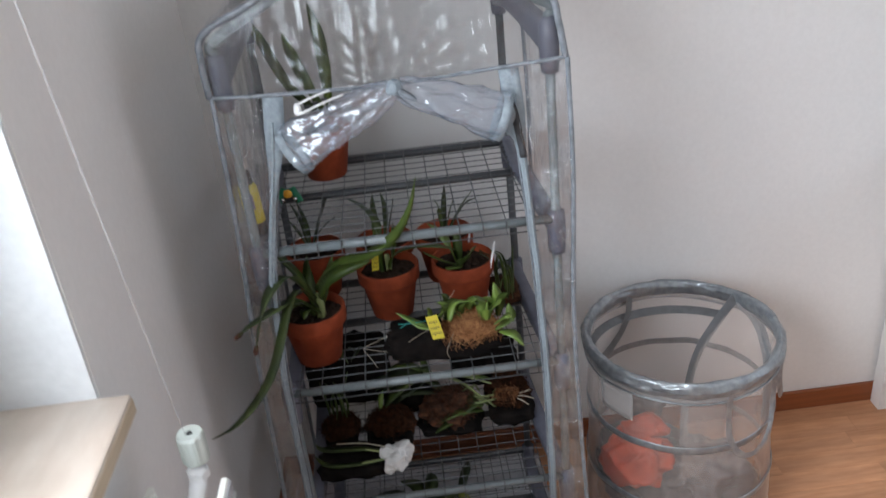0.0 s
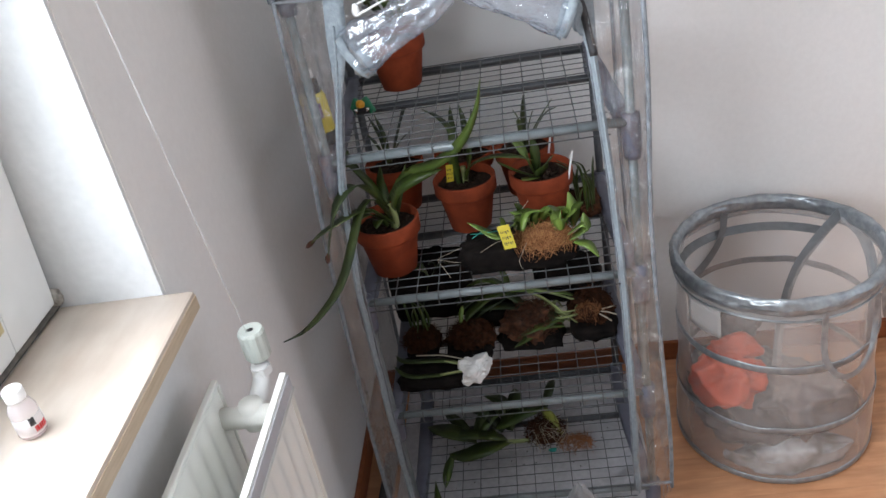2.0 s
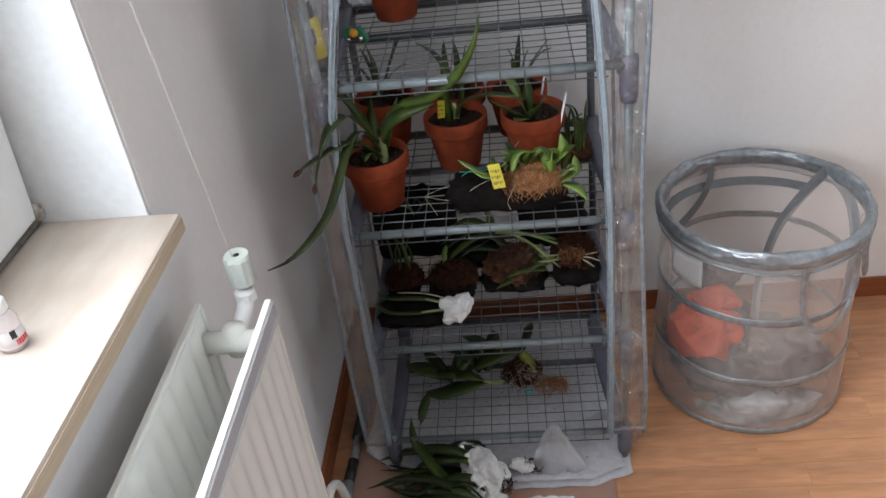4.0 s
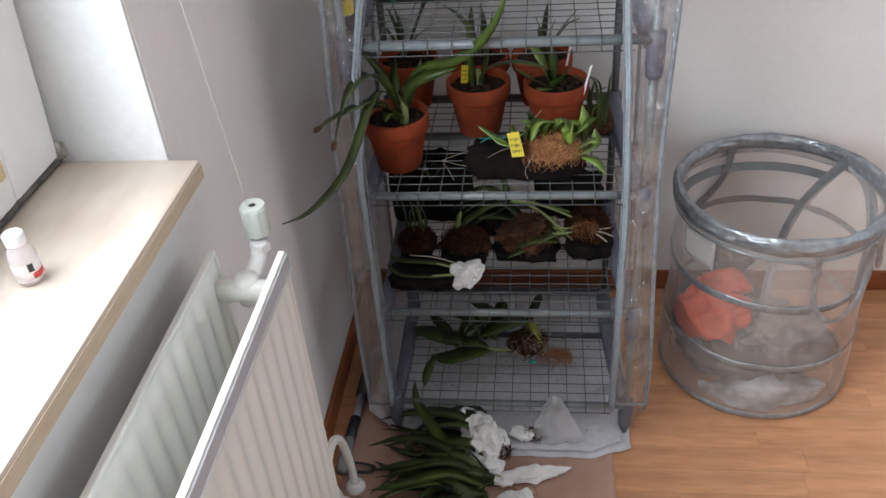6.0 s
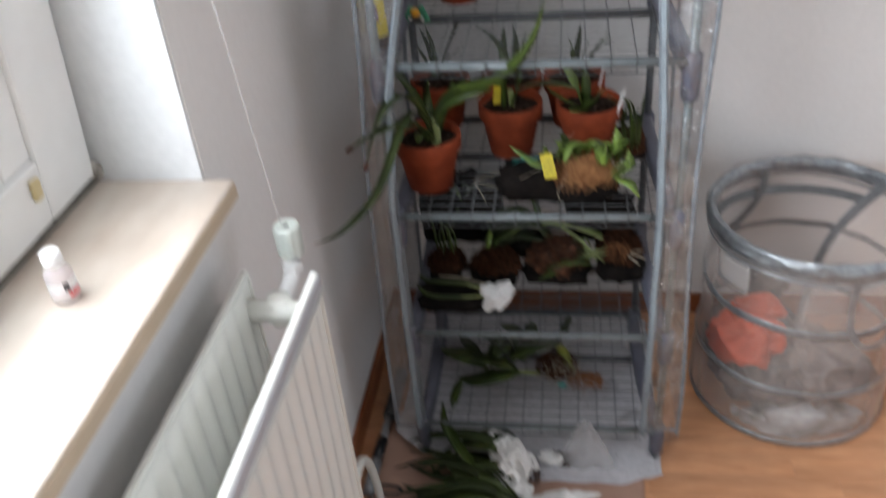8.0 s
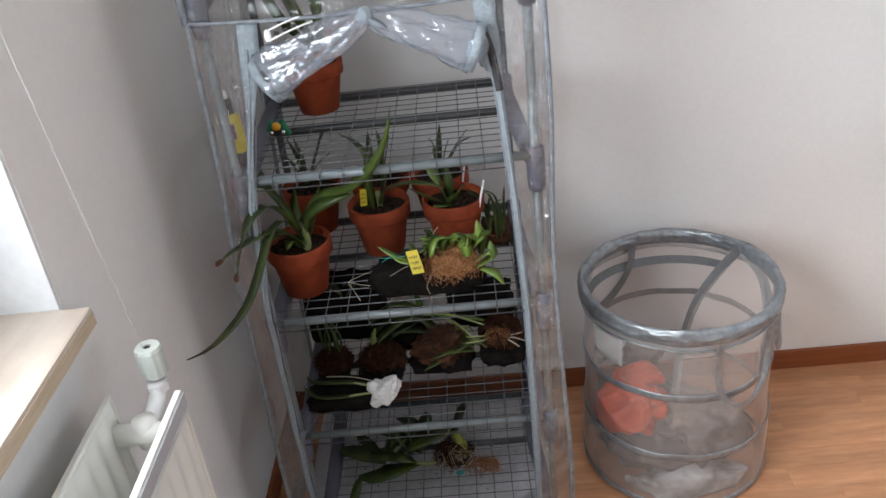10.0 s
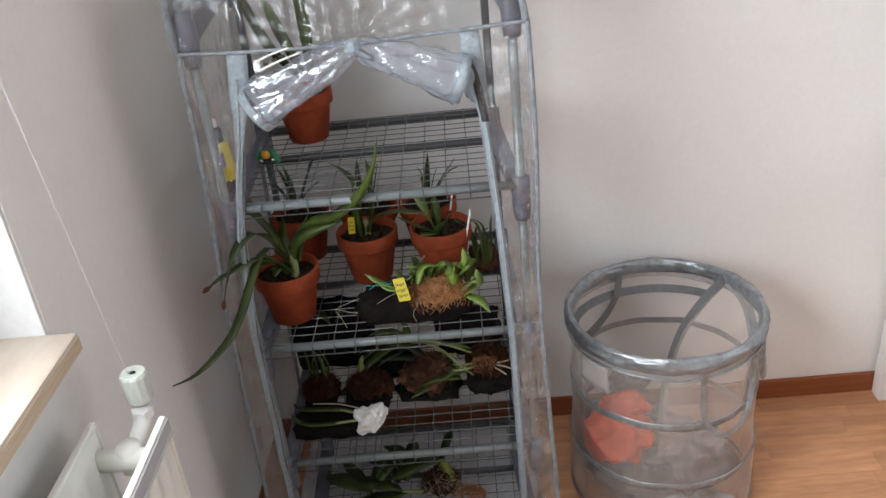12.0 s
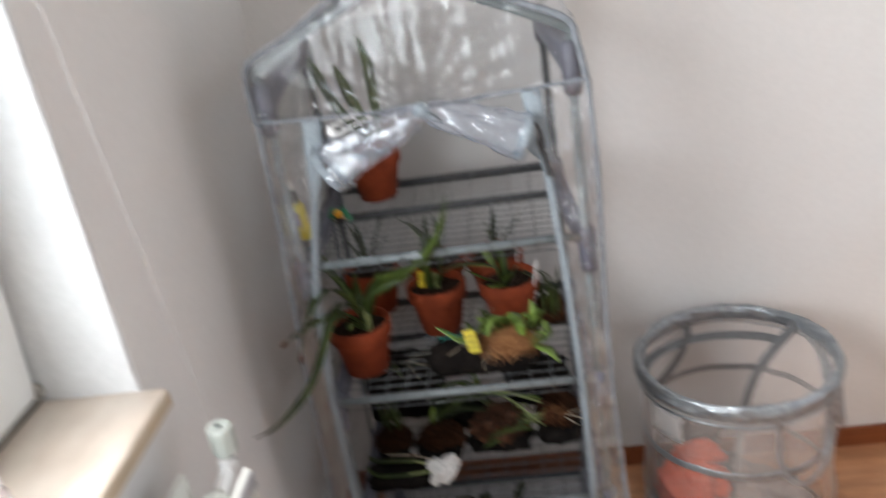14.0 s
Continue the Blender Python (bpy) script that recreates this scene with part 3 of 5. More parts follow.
for i, z in enumerate(SHELF):
    part("front_bar", tube([(LX, 0.0, z - 0.008), (RXX, 0.0, z - 0.008)], 0.0085, 12), TUBE, rack)
    part("middle_bar", tube([(-0.015, MY, z - 0.010), (0.517, MY, z - 0.010)], 0.008, 10), TUBE_SHADED, rack)
    part("back_bar", tube([(BLX, BY, z - 0.008), (BRX, BY, z - 0.008)], 0.0085, 10), TUBE_SHADED, rack)
    for xf, xb in ((LX, BLX), (RXX, BRX)):
        side_plate(z, xf, xb, 0.080, 0.070)
    # wire mesh tray
    tray = part("wire_tray", tube([(0.0, -0.0125, z - 0.022), (0.496, -0.0125, z - 0.022)], 0.0013, 5), WIRE, rack, "thin galvanised wire mesh tray")
    for k in range(12):
        o = new("wire", LONG_WIRE)
        o.location, o.parent = (0.012 + 0.0428 * k, 0, z), tray
    for k in range(15):
        o = new("wire", CROSS_WIRE)
        o.location, o.parent = (0, -0.006 + 0.030 * k, z + 0.0045), tray
# roof frame
AX, AZ, CZ = 0.256, 1.520, 1.385
for y, x0, x1 in ((FY, LX, RXX), (BY, BLX, BRX)):
    for x in (x0, x1):
        s = 1 if x < AX else -1
        part("rafter", tube([(x, y, 1.33), (x, y, CZ - 0.03), (x + s * 0.016, y, CZ), (AX, y, AZ - 0.014)], 0.0085, 10, 16), TUBE, rack)
part("ridge", tube([(AX, FY, AZ - 0.012), (AX, BY, AZ - 0.012)], 0.0085, 10), TUBE, rack)
for xf, xb in ((LX, BLX), (RXX, BRX)):
    side_plate(1.348, xf, xb, 0.086, 0.070, 0.050)

# clear plastic cover over the rack
cover = thing("rack_cover", (0.25, 0.2, 0.1), "clear plastic rack cover with grey piping and its front rolled up", "cover")


def crumple(p, amount, f=9.0, seed=0.0):
    q = Vector(p)
    return amount * (noise.noise(q * f + Vector((seed, 0, 0))) + 0.5 * noise.noise(q * f * 2.3 + Vector((0, seed, 1))))


def lerp_at(rows, z):
    for (za, a), (zb, b) in zip(rows, rows[1:]):
        if z >= zb:
            return a + (b - a) * (za - z) / (za - zb)
    return rows[-1][1]


LP = [(1.385, -0.028), (1.29, -0.028), (1.04, -0.037), (0.79, -0.050), (0.50, -0.062), (0.35, -0.065), (0.10, -0.069)]
RP = [(1.385, 0.545), (1.29, 0.556), (1.08, 0.560), (0.79, 0.558), (0.5, 0.563), (0.26, 0.571), (0.10, 0.573)]
LZ = [(1.285, 0.068), (1.20, 0.058), (1.087, 0.034), (0.95, 0.006), (0.72, -0.012), (0.39, -0.016), (0.10, -0.015)]
RZ = [(1.285, 0.463), (1.14, 0.476), (0.90, 0.492), (0.66, 0.501), (0.37, 0.502), (0.10, 0.500)]
COVER_BACK = 0.445


def strip(a, b, z0, z1, amount, seed):
    def fn(u, v):
        z = z0 + (z1 - z0) * v
        x = lerp_at(a, z) * (1 - u) + lerp_at(b, z) * u
        return (x, -0.014 + crumple((x * 2, 0, z), amount, 9, seed) + crumple((x * 2, 1, z), amount * 0.45, 26, seed), z)
    return sheet(fn, 16, 130)


part("front_film", strip(LP, LZ, 0.10, 0.86, 0.010, 1), CLEAR_STRIP, cover, "creased clear film")
part("front_film", strip(LP, LZ, 0.86, 1.285, 0.010, 1), CLEAR_CRINKLE, cover)
part("front_film", strip(RZ, RP, 0.115, 0.80, 0.020, 5), CLEAR_STRIP, cover, "creased clear film")
part("front_film", strip(RZ, RP, 0.80, 1.285, 0.020, 5), CLEAR_CRINKLE, cover)


def gable(u, v):
    x = -0.030 + 0.575 * u
    top = AZ - abs(x - AX) / (AX + 0.03) * (AZ - CZ)
    seam = 1.29 - 0.014 * math.sin(math.pi * u)
    z = seam + (top - seam) * v
    pull = math.exp(-((x - 0.26) / 0.05) ** 2) * (1 - v)
    r = math.hypot(x - 0.26, z - 1.277)
    star = 0.0022 * math.exp(-r / 0.11) * min(1, r / 0.02) * math.sin(math.atan2(z - 1.277, x - 0.26) * 26 + 2 * noise.noise(Vector((x * 9, z * 9, 0))))
    return (x, -0.012 - 0.012 * pull + star + (crumple((x * 3.2, 0, z), 0.006, 8, 3) + 0.004 * pull * math.sin(x * 260)) * (1 - 0.6 * v), z)


part("gable_film", sheet(gable, 150, 60), CLEAR, cover)
for rows, seed in ((LP, 2), (RP, 7)):
    s = -1 if seed == 2 else 1
    part("side_film", sheet(lambda u, v: (lerp_at(rows, 0.1 + 1.285 * v) + s * crumple((0.2, u * 0.6, v * 1.2), 0.010, 8, seed) * math.sin(math.pi * u),
                                          -0.012 + (COVER_BACK + 0.012) * u, 0.1 + 1.285 * v), 24, 70), CLEAR_SHADED if s < 0 else CLEAR_SIDE, cover)
for s in (-1, 1):
    part("roof_film", sheet(lambda u, v: (AX + s * 0.288 * u, -0.012 + 0.457 * v, AZ + 0.002 - (AZ - CZ) * u + crumple((u, v, s), 0.004, 5, 9)), 20, 20), CLEAR, cover)


part("back_film", sheet(lambda u, v: (-0.050 + 0.610 * u, COVER_BACK + crumple((u * 0.6, 3, v * 1.3), 0.006, 7, 11), 0.08 + 1.30 * v), 20, 40), CLEAR_BACK, cover)


def edge(pts, r=0.0045, n=60, name="piping"):
    return part(name, tube(pts, r, 7, n), PIPING, cover)


for rows in (LP, RP):
    edge([(x + 0.003 * math.sin(z * 31), -0.014 + 0.003 * math.sin(z * 23), z) for z, x in rows if z < 1.38] )
    edge([(x, COVER_BACK, z) for z, x in rows if z < 1.38])
edge([(-0.030, -0.014, 1.29), (-0.030, -0.014, 1.35), (-0.018, -0.014, CZ + 0.008), (0.06, -0.014, CZ + 0.045), (AX, -0.014, AZ), (0.46, -0.014, CZ + 0.045), (0.532, -0.014, CZ + 0.008), (0.546, -0.014, 1.35), (0.556, -0.014, 1.29)], 0.006, 60)
edge([(-0.030, -0.016, 1.29), (0.10, -0.018, 1.284), (0.27, -0.026, 1.282), (0.42, -0.018, 1.285), (0.556, -0.016, 1.29)], 0.0035, 40, "seam")
edge([(-0.069, -0.014, 0.10), (-0.04, -0.014, 0.098), (-0.014, -0.014, 0.10)], 0.0035, 10, "hem")
edge([(0.500, -0.014, 0.113), (0.54, -0.014, 0.116), (0.573, -0.014, 0.118)], 0.0035, 10, "hem")
for rows, s in ((LZ, 1), (RZ, -1)):
    def tape(u, v, rows=rows, s=s):
        z = 1.285 - 1.18 * v
        w = 0.012 + 0.022 * min(1, max(0, 1.75 - v * 12))
        x = lerp_at(rows, z) + s * (u - 0.4) * w
        return (x, -0.018 + 0.003 * math.sin(z * 40 + u), z)
    zipt = part("zip_tape", sheet(tape, 3, 60, 0.0012), ZIP, cover, "pale grey zip tape")
    part("zip_teeth", tube([(lerp_at(rows, z) + 0.0, -0.020 + 0.003 * math.sin(z * 40), z) for z in np.linspace(1.24, 0.10, 40)], 0.0024, 6), ZIP, zipt)
    part("flap_edge", tube([(lerp_at(rows, z) + s * 0.0085, -0.012 + 0.003 * math.sin(z * 30), z) for z in np.linspace(1.22, 0.10, 40)], 0.002, 6), PIPING, zipt)
for x, h in ((0.556, 0.05), (0.565, 0.03)):
    part("ragged_tail", strap([(x, -0.016, 0.118), (x + 0.002, -0.017, 0.10), (x - 0.003, -0.018, 0.118 - h)], 0.01, 8), CLEAR, cover)


def roll(a, b, ra, rb, seed):
    """One bundled half of the rolled-up front, gathered at the tie."""
    A, B = Vector(a), Vector(b)
    d = (B - A).normalized()
    side = Vector((0, 1, 0))
    up = side.cross(d)
    def fn(u, v):
        ang = 2 * math.pi * v
        r = ra + (rb - ra) * (u ** 0.6)
        r *= 1 + 0.16 * math.sin(ang * 3 + seed + u * 3) + 0.10 * math.sin(ang * 7 + u * 9 + seed)
        r += crumple((u * 2, math.cos(ang), math.sin(ang)), 0.006, 2.5, seed)
        return A + (B - A) * u + side * (r * 0.8 * math.cos(ang)) + up * (r * math.sin(ang))
    return sheet(fn, 34, 40)


roll_l = part("rolled_film", roll((0.266, -0.04, 1.282), (0.094, -0.045, 1.192), 0.015, 0.040, 1), CLEAR_ROLL, cover, "bundled crinkled clear film")
roll_r = part("rolled_film", roll((0.276, -0.04, 1.280), (0.440, -0.045, 1.209), 0.015, 0.038, 4), CLEAR_ROLL, cover, "bundled crinkled clear film")
for a, b, r, owner in (((0.10, -0.045, 1.196), (0.090, -0.045, 1.190), 0.041, roll_l), ((0.432, -0.045, 1.212), (0.444, -0.045, 1.207), 0.039, roll_r)):
    d = (Vector(b) - Vector(a)).normalized()
    side = Vector((0, 1, 0))
    up = side.cross(d)
    part("roll_end", sheet(lambda u, v: Vector(a) + (Vector(b) - Vector(a)) * u * 1.2 + side * (r * 0.8 * math.cos(6.2832 * v)) + up * (r * math.sin(6.2832 * v)), 2, 30, 0.002), ZIP, owner, "grey zip tape at the rolled end")
part("zip_tape", strap([(0.446, -0.035, 1.238), (0.461, -0.027, 1.220), (0.470, -0.021, 1.175), (0.477, -0.020, 1.125)], 0.013, 16, 0.05, lambda u: 1.0), ZIP_DARK, cover, "dark turned-back side of the zip tape")
part("flap_end", sheet(lambda u, v: (0.446 + 0.014 * u + 0.004 * math.sin(7 * v), -0.045 + 0.028 * math.sin(9 * u) * 0.3, 1.238 - 0.060 * v - 0.012 * u), 4, 10, 0.001), ZIP, roll_r, "layered ends of the rolled film")
part("tie", lump((0.271, -0.05, 1.282), (0.013, 0.012, 0.014), 8, 0.45, 3), ZIP, cover, "pale grey tie knot", )
part("tie_end", strap([(0.272, -0.055, 1.281), (0.290, -0.066, 1.272), (0.304, -0.064, 1.262)], 0.012, 8), PIPING, cover)

# ---------------------------------------------------------------- pop-up basket
STRAP = mat("dark_grey_strap", (0.17, 0.175, 0.185), 0.5, (0.12, 0.125, 0.13), 50, bump=0.4)
BC = Vector((0.872, 0.282, 0))
basket = thing("popup_basket", BC, "pop-up garden basket of see-through gauze with silver grey bands", "basket")
PROFILE = [(0.228, 0.008), (0.228, 0.09), (0.226, 0.165), (0.219, 0.25), (0.222, 0.338), (0.220, 0.42), (0.224, 0.515)]


def basket_r(z):
    for (ra, za), (rb, zb) in zip(PROFILE, PROFILE[1:]):
        if z <= zb:
            return ra + (rb - ra) * (z - za) / (zb - za)
    return PROFILE[-1][0]


def basket_at(a, z, grow=0.0):
    r = basket_r(z) + grow
    return BC + Vector((r * math.cos(a), r * math.sin(a), z))


part("net", sheet(lambda u, v: basket_at(6.2832 * u, 0.008 + 0.507 * v, crumple((math.cos(6.2832 * u), math.sin(6.2832 * u), v * 2), 0.004, 2.2, 4)), 72, 24), NET, basket)
part("bottom", sheet(lambda u, v: BC + Vector((0.222 * v * math.cos(6.2832 * u), 0.222 * v * math.sin(6.2832 * u), 0.006)), 48, 4), NET, basket)


def hoop(z, r, h, name, wob=0.0, seed=0):
    """A flat ribbon band round the basket."""
    def fn(u, v):
        a = 6.2832 * u
        w = wob * (noise.noise(Vector((math.cos(a) * 3, math.sin(a) * 3, seed))))
        o = 0.5 + 0.5 * math.sin(math.pi * v)
        return basket_at(a, min(0.515, z), 0.002 + r * math.sin(math.pi * v)) + Vector((0, 0, (v - 0.5) * h + w))
    return part(name, sheet(fn, 96, 6, 0.0015), RIBBON, basket)


hoop(0.012, 0.0015, 0.016, "base_band", 0.002, 1)
hoop(0.165, 0.0012, 0.017, "band", 0.006, 2)
hoop(0.338, 0.0012, 0.018, "band", 0.006, 3)


def rim_fn(u, v):
    a, b = 6.2832 * u, 6.2832 * v
    # gathered cloth: long folds that run along the rim and wander across it
    wander = b + 1.6 * noise.noise(Vector((math.cos(a) * 1.7, math.sin(a) * 1.7, 5)))
    w = 0.0030 * noise.noise(Vector((math.cos(a) * 3, math.sin(a) * 3, 2))) + 0.0042 * noise.noise(Vector((math.cos(a) * 4.6, math.sin(a) * 4.6, wander * 2.8))) + 0.0024 * (0.5 - abs(noise.noise(Vector((math.cos(a) * 17 + b, math.sin(a) * 17, b * 1.5)))))
    r = basket_r(0.515) + (0.0105 + w) * math.cos(b)
    return BC + Vector((r * math.cos(a), r * math.sin(a), 0.507 + (0.0185 + w) * math.sin(b)))


part("rim", sheet(rim_fn, 300, 26), RIBBON, basket, "gathered silver grey rim")
part("rim_band", sheet(lambda u, v: basket_at(6.2832 * u, 0.474 + 0.030 * v, 0.003 + 0.002 * noise.noise(Vector((math.cos(6.2832 * u) * 5, math.sin(6.2832 * u) * 5, v)))), 96, 4), RIM_BAND, basket, "grey translucent band under the rim")
part("rim_seam", tube([basket_at(a, 0.473 + 0.002 * math.sin(a * 5), 0.005) for a in np.linspace(0, 6.2832, 90)], 0.0024, 6), RIBBON, basket)


def ribbon(points, width, owner, name, face=(0, 0, 1)):
    """A flat woven band along points."""
    return part(name, strap(points, width, 26, 0.05, lambda u: 1.0, face=face), RIBBON if name == "handle" else STRAP, owner, smooth=False)


DIAGONAL = [(1.052, 0.405, 0.508), (0.975, 0.34, 0.478), (0.915, 0.29, 0.43), (0.868, 0.22, 0.36), (0.840, 0.15, 0.28), (0.825, 0.12, 0.20)]
EDGE = [(1.052, 0.405, 0.508), (1.088, 0.34, 0.465), (1.082, 0.25, 0.39), (1.050, 0.18, 0.30), (1.00, 0.14, 0.23), (0.95, 0.12, 0.19)]
FLAP_A, FLAP_B = spline(DIAGONAL, 20), spline(EDGE, 20)
ribbon(DIAGONAL[:5], 0.026, basket, "diagonal_strap", (0.5, -0.6, 0.5))
ribbon(EDGE[:4], 0.024, basket, "diagonal_strap", (-0.3, -0.9, 0.3))
ribbon([basket_at(1.88, 0.505, -0.006), basket_at(1.95, 0.44, -0.012), basket_at(2.15, 0.385, -0.012), basket_at(2.55, 0.355, -0.006)], 0.026, basket, "diagonal_strap", (0.6, -0.8, 0.1))
ribbon([basket_at(a, 0.46 - 0.02 * math.sin(a), -0.006) for a in np.linspace(0.75, 3.05, 9)], 0.022, basket, "inner_strap", (0, -0.7, 0.7))
part("inner_flap", sheet(lambda u, v: FLAP_A[int(round(u * 20))].lerp(FLAP_B[int(round(u * 20))], v) + Vector((0, 0.012 * math.sin(math.pi * v), 0)), 20, 10), NET, basket, "pale gauze lid flap hanging inside")
# carrying straps
ribbon([basket_at(4.86, 0.50, 0.007), basket_at(4.86, 0.42, 0.010), basket_at(4.88, 0.365, 0.016), basket_at(5.0, 0.322, 0.022), basket_at(5.18, 0.315, 0.022), basket_at(5.38, 0.345, 0.016), basket_at(5.50, 0.40, 0.008), basket_at(5.52, 0.47, 0.005)], 0.014, basket, "handle", (0.2, -1, 0.1))
ribbon([basket_at(5.72, 0.50, 0.004), basket_at(5.74, 0.44, 0.006), basket_at(5.80, 0.385, 0.010), basket_at(5.92, 0.36, 0.014), basket_at(6.02, 0.385, 0.010), basket_at(6.08, 0.44, 0.006), basket_at(6.1, 0.50, 0.004)], 0.020, basket, "handle", (0.5, -0.9, 0.1))
part("sewn_label", sheet(lambda u, v: basket_at(3.50 + 0.42 * u, 0.396 + 0.075 * v, 0.004), 10, 4, 0.0008), film("thin_label", (0.95, 0.95, 0.95), 0.30, 0.3, 0.4, 0.1, 30, (0.85, 0.85, 0.85)), basket, "white sewn-in care label")


def crushed(centre, size, seed, depth=0.03):
    """A thin plastic bag, slumped, with soft swells and sharp fold lines."""
    bm = lump(centre, size, seed, 0.30, 1.3, 5)
    c = Vector(centre)
    for v in bm.verts:
        d = v.co - c
        q = d * 9 + Vector((seed, 0, 0))
        fold = 1 - 2 * abs(noise.noise(Vector((q.x * 1.3, q.y * 0.8, q.z * 1.6))))
        fine = 1 - 2 * abs(noise.noise(q * 2.4 + Vector((3, 1, 0))))
        v.co += d.normalized() * depth * (0.55 * fold + 0.28 * fine + 0.5 * noise.noise(q * 0.7) - 0.3)
        r = Vector((v.co.x - BC.x, v.co.y - BC.y))
        if r.length > 0.212:
            r *= 0.212 / r.length
            v.co.x, v.co.y = BC.x + r.x, BC.y + r.y
        v.co.z = max(v.co.z, 0.012)
    return bm


bag = thing("orange_bag", (0.76, 0.2, 0.15), "crumpled orange plastic bag lying inside the gauze basket", "bag")
part("bag_body", crushed((0.752, 0.215, 0.200), (0.080, 0.068, 0.058), 11, 0.040), ORANGE, bag)
part("bag_neck", crushed((0.768, 0.245, 0.262), (0.052, 0.035, 0.030), 15, 0.026), ORANGE, bag, "gathered neck of the bag")
heap = thing("grey_bag", (0.87, 0.28, 0.01), "crumpled grey plastic sacks in the bottom of the basket", "bag")
part("sack", crushed((0.84, 0.27, 0.085), (0.17, 0.155, 0.085), 21, 0.04), GREYBAG, heap)
part("sack", crushed((0.905, 0.185, 0.155), (0.105, 0.085, 0.072), 25, 0.040), GREYBAG, heap)
part("sack", crushed((0.800, 0.31, 0.300), (0.050, 0.040, 0.055), 27, 0.02), GREYBAG, heap)
part("sack", crushed((0.86, 0.115, 0.034), (0.150, 0.055, 0.034), 29, 0.04), mat("pale_plastic", (0.48, 0.50, 0.52), 0.35, (0.05, 0.05, 0.045), 16, bump=0.8, bump_scale=26), heap, "pale crumpled plastic")

# ---------------------------------------------------------------- potted plants
POT_H, POT_R = 0.118, 0.068


def pot_mesh():
    return lathe([(0.0, 0.004), (0.042, 0.0), (0.045, 0.002), (0.060, 0.082), (0.0605, 0.084), (0.066, 0.085), (0.0675, 0.088), (POT_R, POT_H - 0.003),
                  (POT_R - 0.002, POT_H), (POT_R - 0.006, POT_H - 0.001), (0.0585, 0.09), (0.0, 0.088)], (0, 0, 0), 40)


def potted(x, y, z, label, tilt=0.0, size=1.0, soil_z=0.100):
    p = thing("potted_plant", (x, y, z), label, "potted plant", "terracotta pots on the rack")
    m = Matrix.Translation((x, y, z)) @ Matrix.Rotation(tilt, 4, "Y") @ Matrix.Scale(size, 4)
    bm = pot_mesh()
    bmesh.ops.transform(bm, matrix=m, verts=bm.verts)
    part("pot", bm, TERRACOTTA, p, "terracotta clay pot")
    rnd = random.Random(int(x * 1000) + 7)
    bm = sheet(lambda u, v: m @ Vector((0.0600 * v * math.cos(6.2832 * u), 0.0600 * v * math.sin(6.2832 * u), soil_z + 0.008 * noise.noise(Vector((v * 5 * math.cos(6.28 * u), v * 5 * math.sin(6.28 * u), x * 9))))), 28, 8)
    for k in range(26):
        a, r = rnd.uniform(0, 6.28), 0.052 * math.sqrt(rnd.random())
        c = m @ Vector((r * math.cos(a), r * math.sin(a), soil_z + 0.003))
        lump(c, (rnd.uniform(0.004, 0.009), rnd.uniform(0.003, 0.007), 0.004), rnd.uniform(0, 50), 0.5, 2, 1, Matrix.Rotation(a, 4, "Z"), bm)
    part("bark_mix", bm, SOIL, p, "dark bark potting mix")
    return p


def leaf(points, width, owner, material=None, fold=0.25, shape=None, face=(0, 0, 1), label=""):
    return part("leaf", strap(points, width, 16, fold, shape, face=face), material or LEAF, owner, label)


Z2 = SHELF[2] + 0.006
A = potted(0.048, 0.103, Z2, "terracotta pot with a long-leaved orchid hanging over the shelf edge")
B = potted(0.205, 0.247, Z2, "terracotta pot with an upright narrow-leaved orchid")
C = potted(0.368, 0.240, Z2, "terracotta pot with a small orchid of pale arching leaves")
D = potted(0.040, 0.372, Z2, "terracotta pot with dark spotted narrow leaves behind")
E_ = potted(0.200, 0.378, Z2, "terracotta pot with thin upright leaves behind")
F = potted(0.338, 0.378, Z2, "terracotta pot with short spiky leaves behind")
leaf([(0.061, 0.100, 0.797), (0.029, 0.050, 0.861), (0.006, -0.030, 0.890), (-0.044, -0.045, 0.871), (-0.071, -0.050, 0.855)], 0.024, A, LEAF_DARK)
leaf([(0.062, 0.100, 0.824), (0.042, 0.050, 0.897), (0.026, 0.000, 0.939), (-0.003, -0.035, 0.922), (-0.029, -0.045, 0.863), (-0.044, -0.050, 0.818)], 0.027, A, LEAF_DARK)
leaf([(0.062, 0.090, 0.816), (0.044, 0.050, 0.882), (0.025, 0.000, 0.882), (0.004, -0.070, 0.831), (-0.016, -0.120, 0.797), (-0.046, -0.170, 0.778), (-0.077, -0.200, 0.766), (-0.109, -0.220, 0.765)], 0.019, A, LEAF_DARK)
leaf([(0.057, 0.120, 0.813), (0.026, 0.140, 0.866), (-0.003, 0.150, 0.910), (-0.016, 0.160, 0.958)], 0.023, A)
leaf([(0.065, 0.100, 0.850), (0.115, 0.070, 0.917), (0.181, 0.030, 0.948), (0.237, -0.020, 1.006), (0.271, -0.030, 1.063), (0.287, -0.030, 1.120)], 0.022, A, face=(0.25, -0.8, 0.7), shape=lambda u: (0.5 + 0.5 * min(1, u * 2.5)) * min(1.0, (1 - u) * 2.0 + 0.03))
leaf([(0.072, 0.090, 0.835), (0.094, 0.060, 0.887), (0.134, 0.050, 0.913), (0.186, 0.050, 0.926)], 0.026, A, face=(0.1, -0.7, 0.8))
leaf([(0.055, 0.120, 0.827), (0.048, 0.140, 0.857), (0.052, 0.150, 0.904)], 0.021, A)
leaf([(0.066, 0.080, 0.808), (0.039, 0.050, 0.853), (0.013, 0.040, 0.859), (-0.006, 0.040, 0.838)], 0.029, A)
leaf([(0.187, 0.270, 0.812), (0.190, 0.300, 0.882), (0.166, 0.310, 0.921), (0.135, 0.310, 0.948)], 0.023, B)
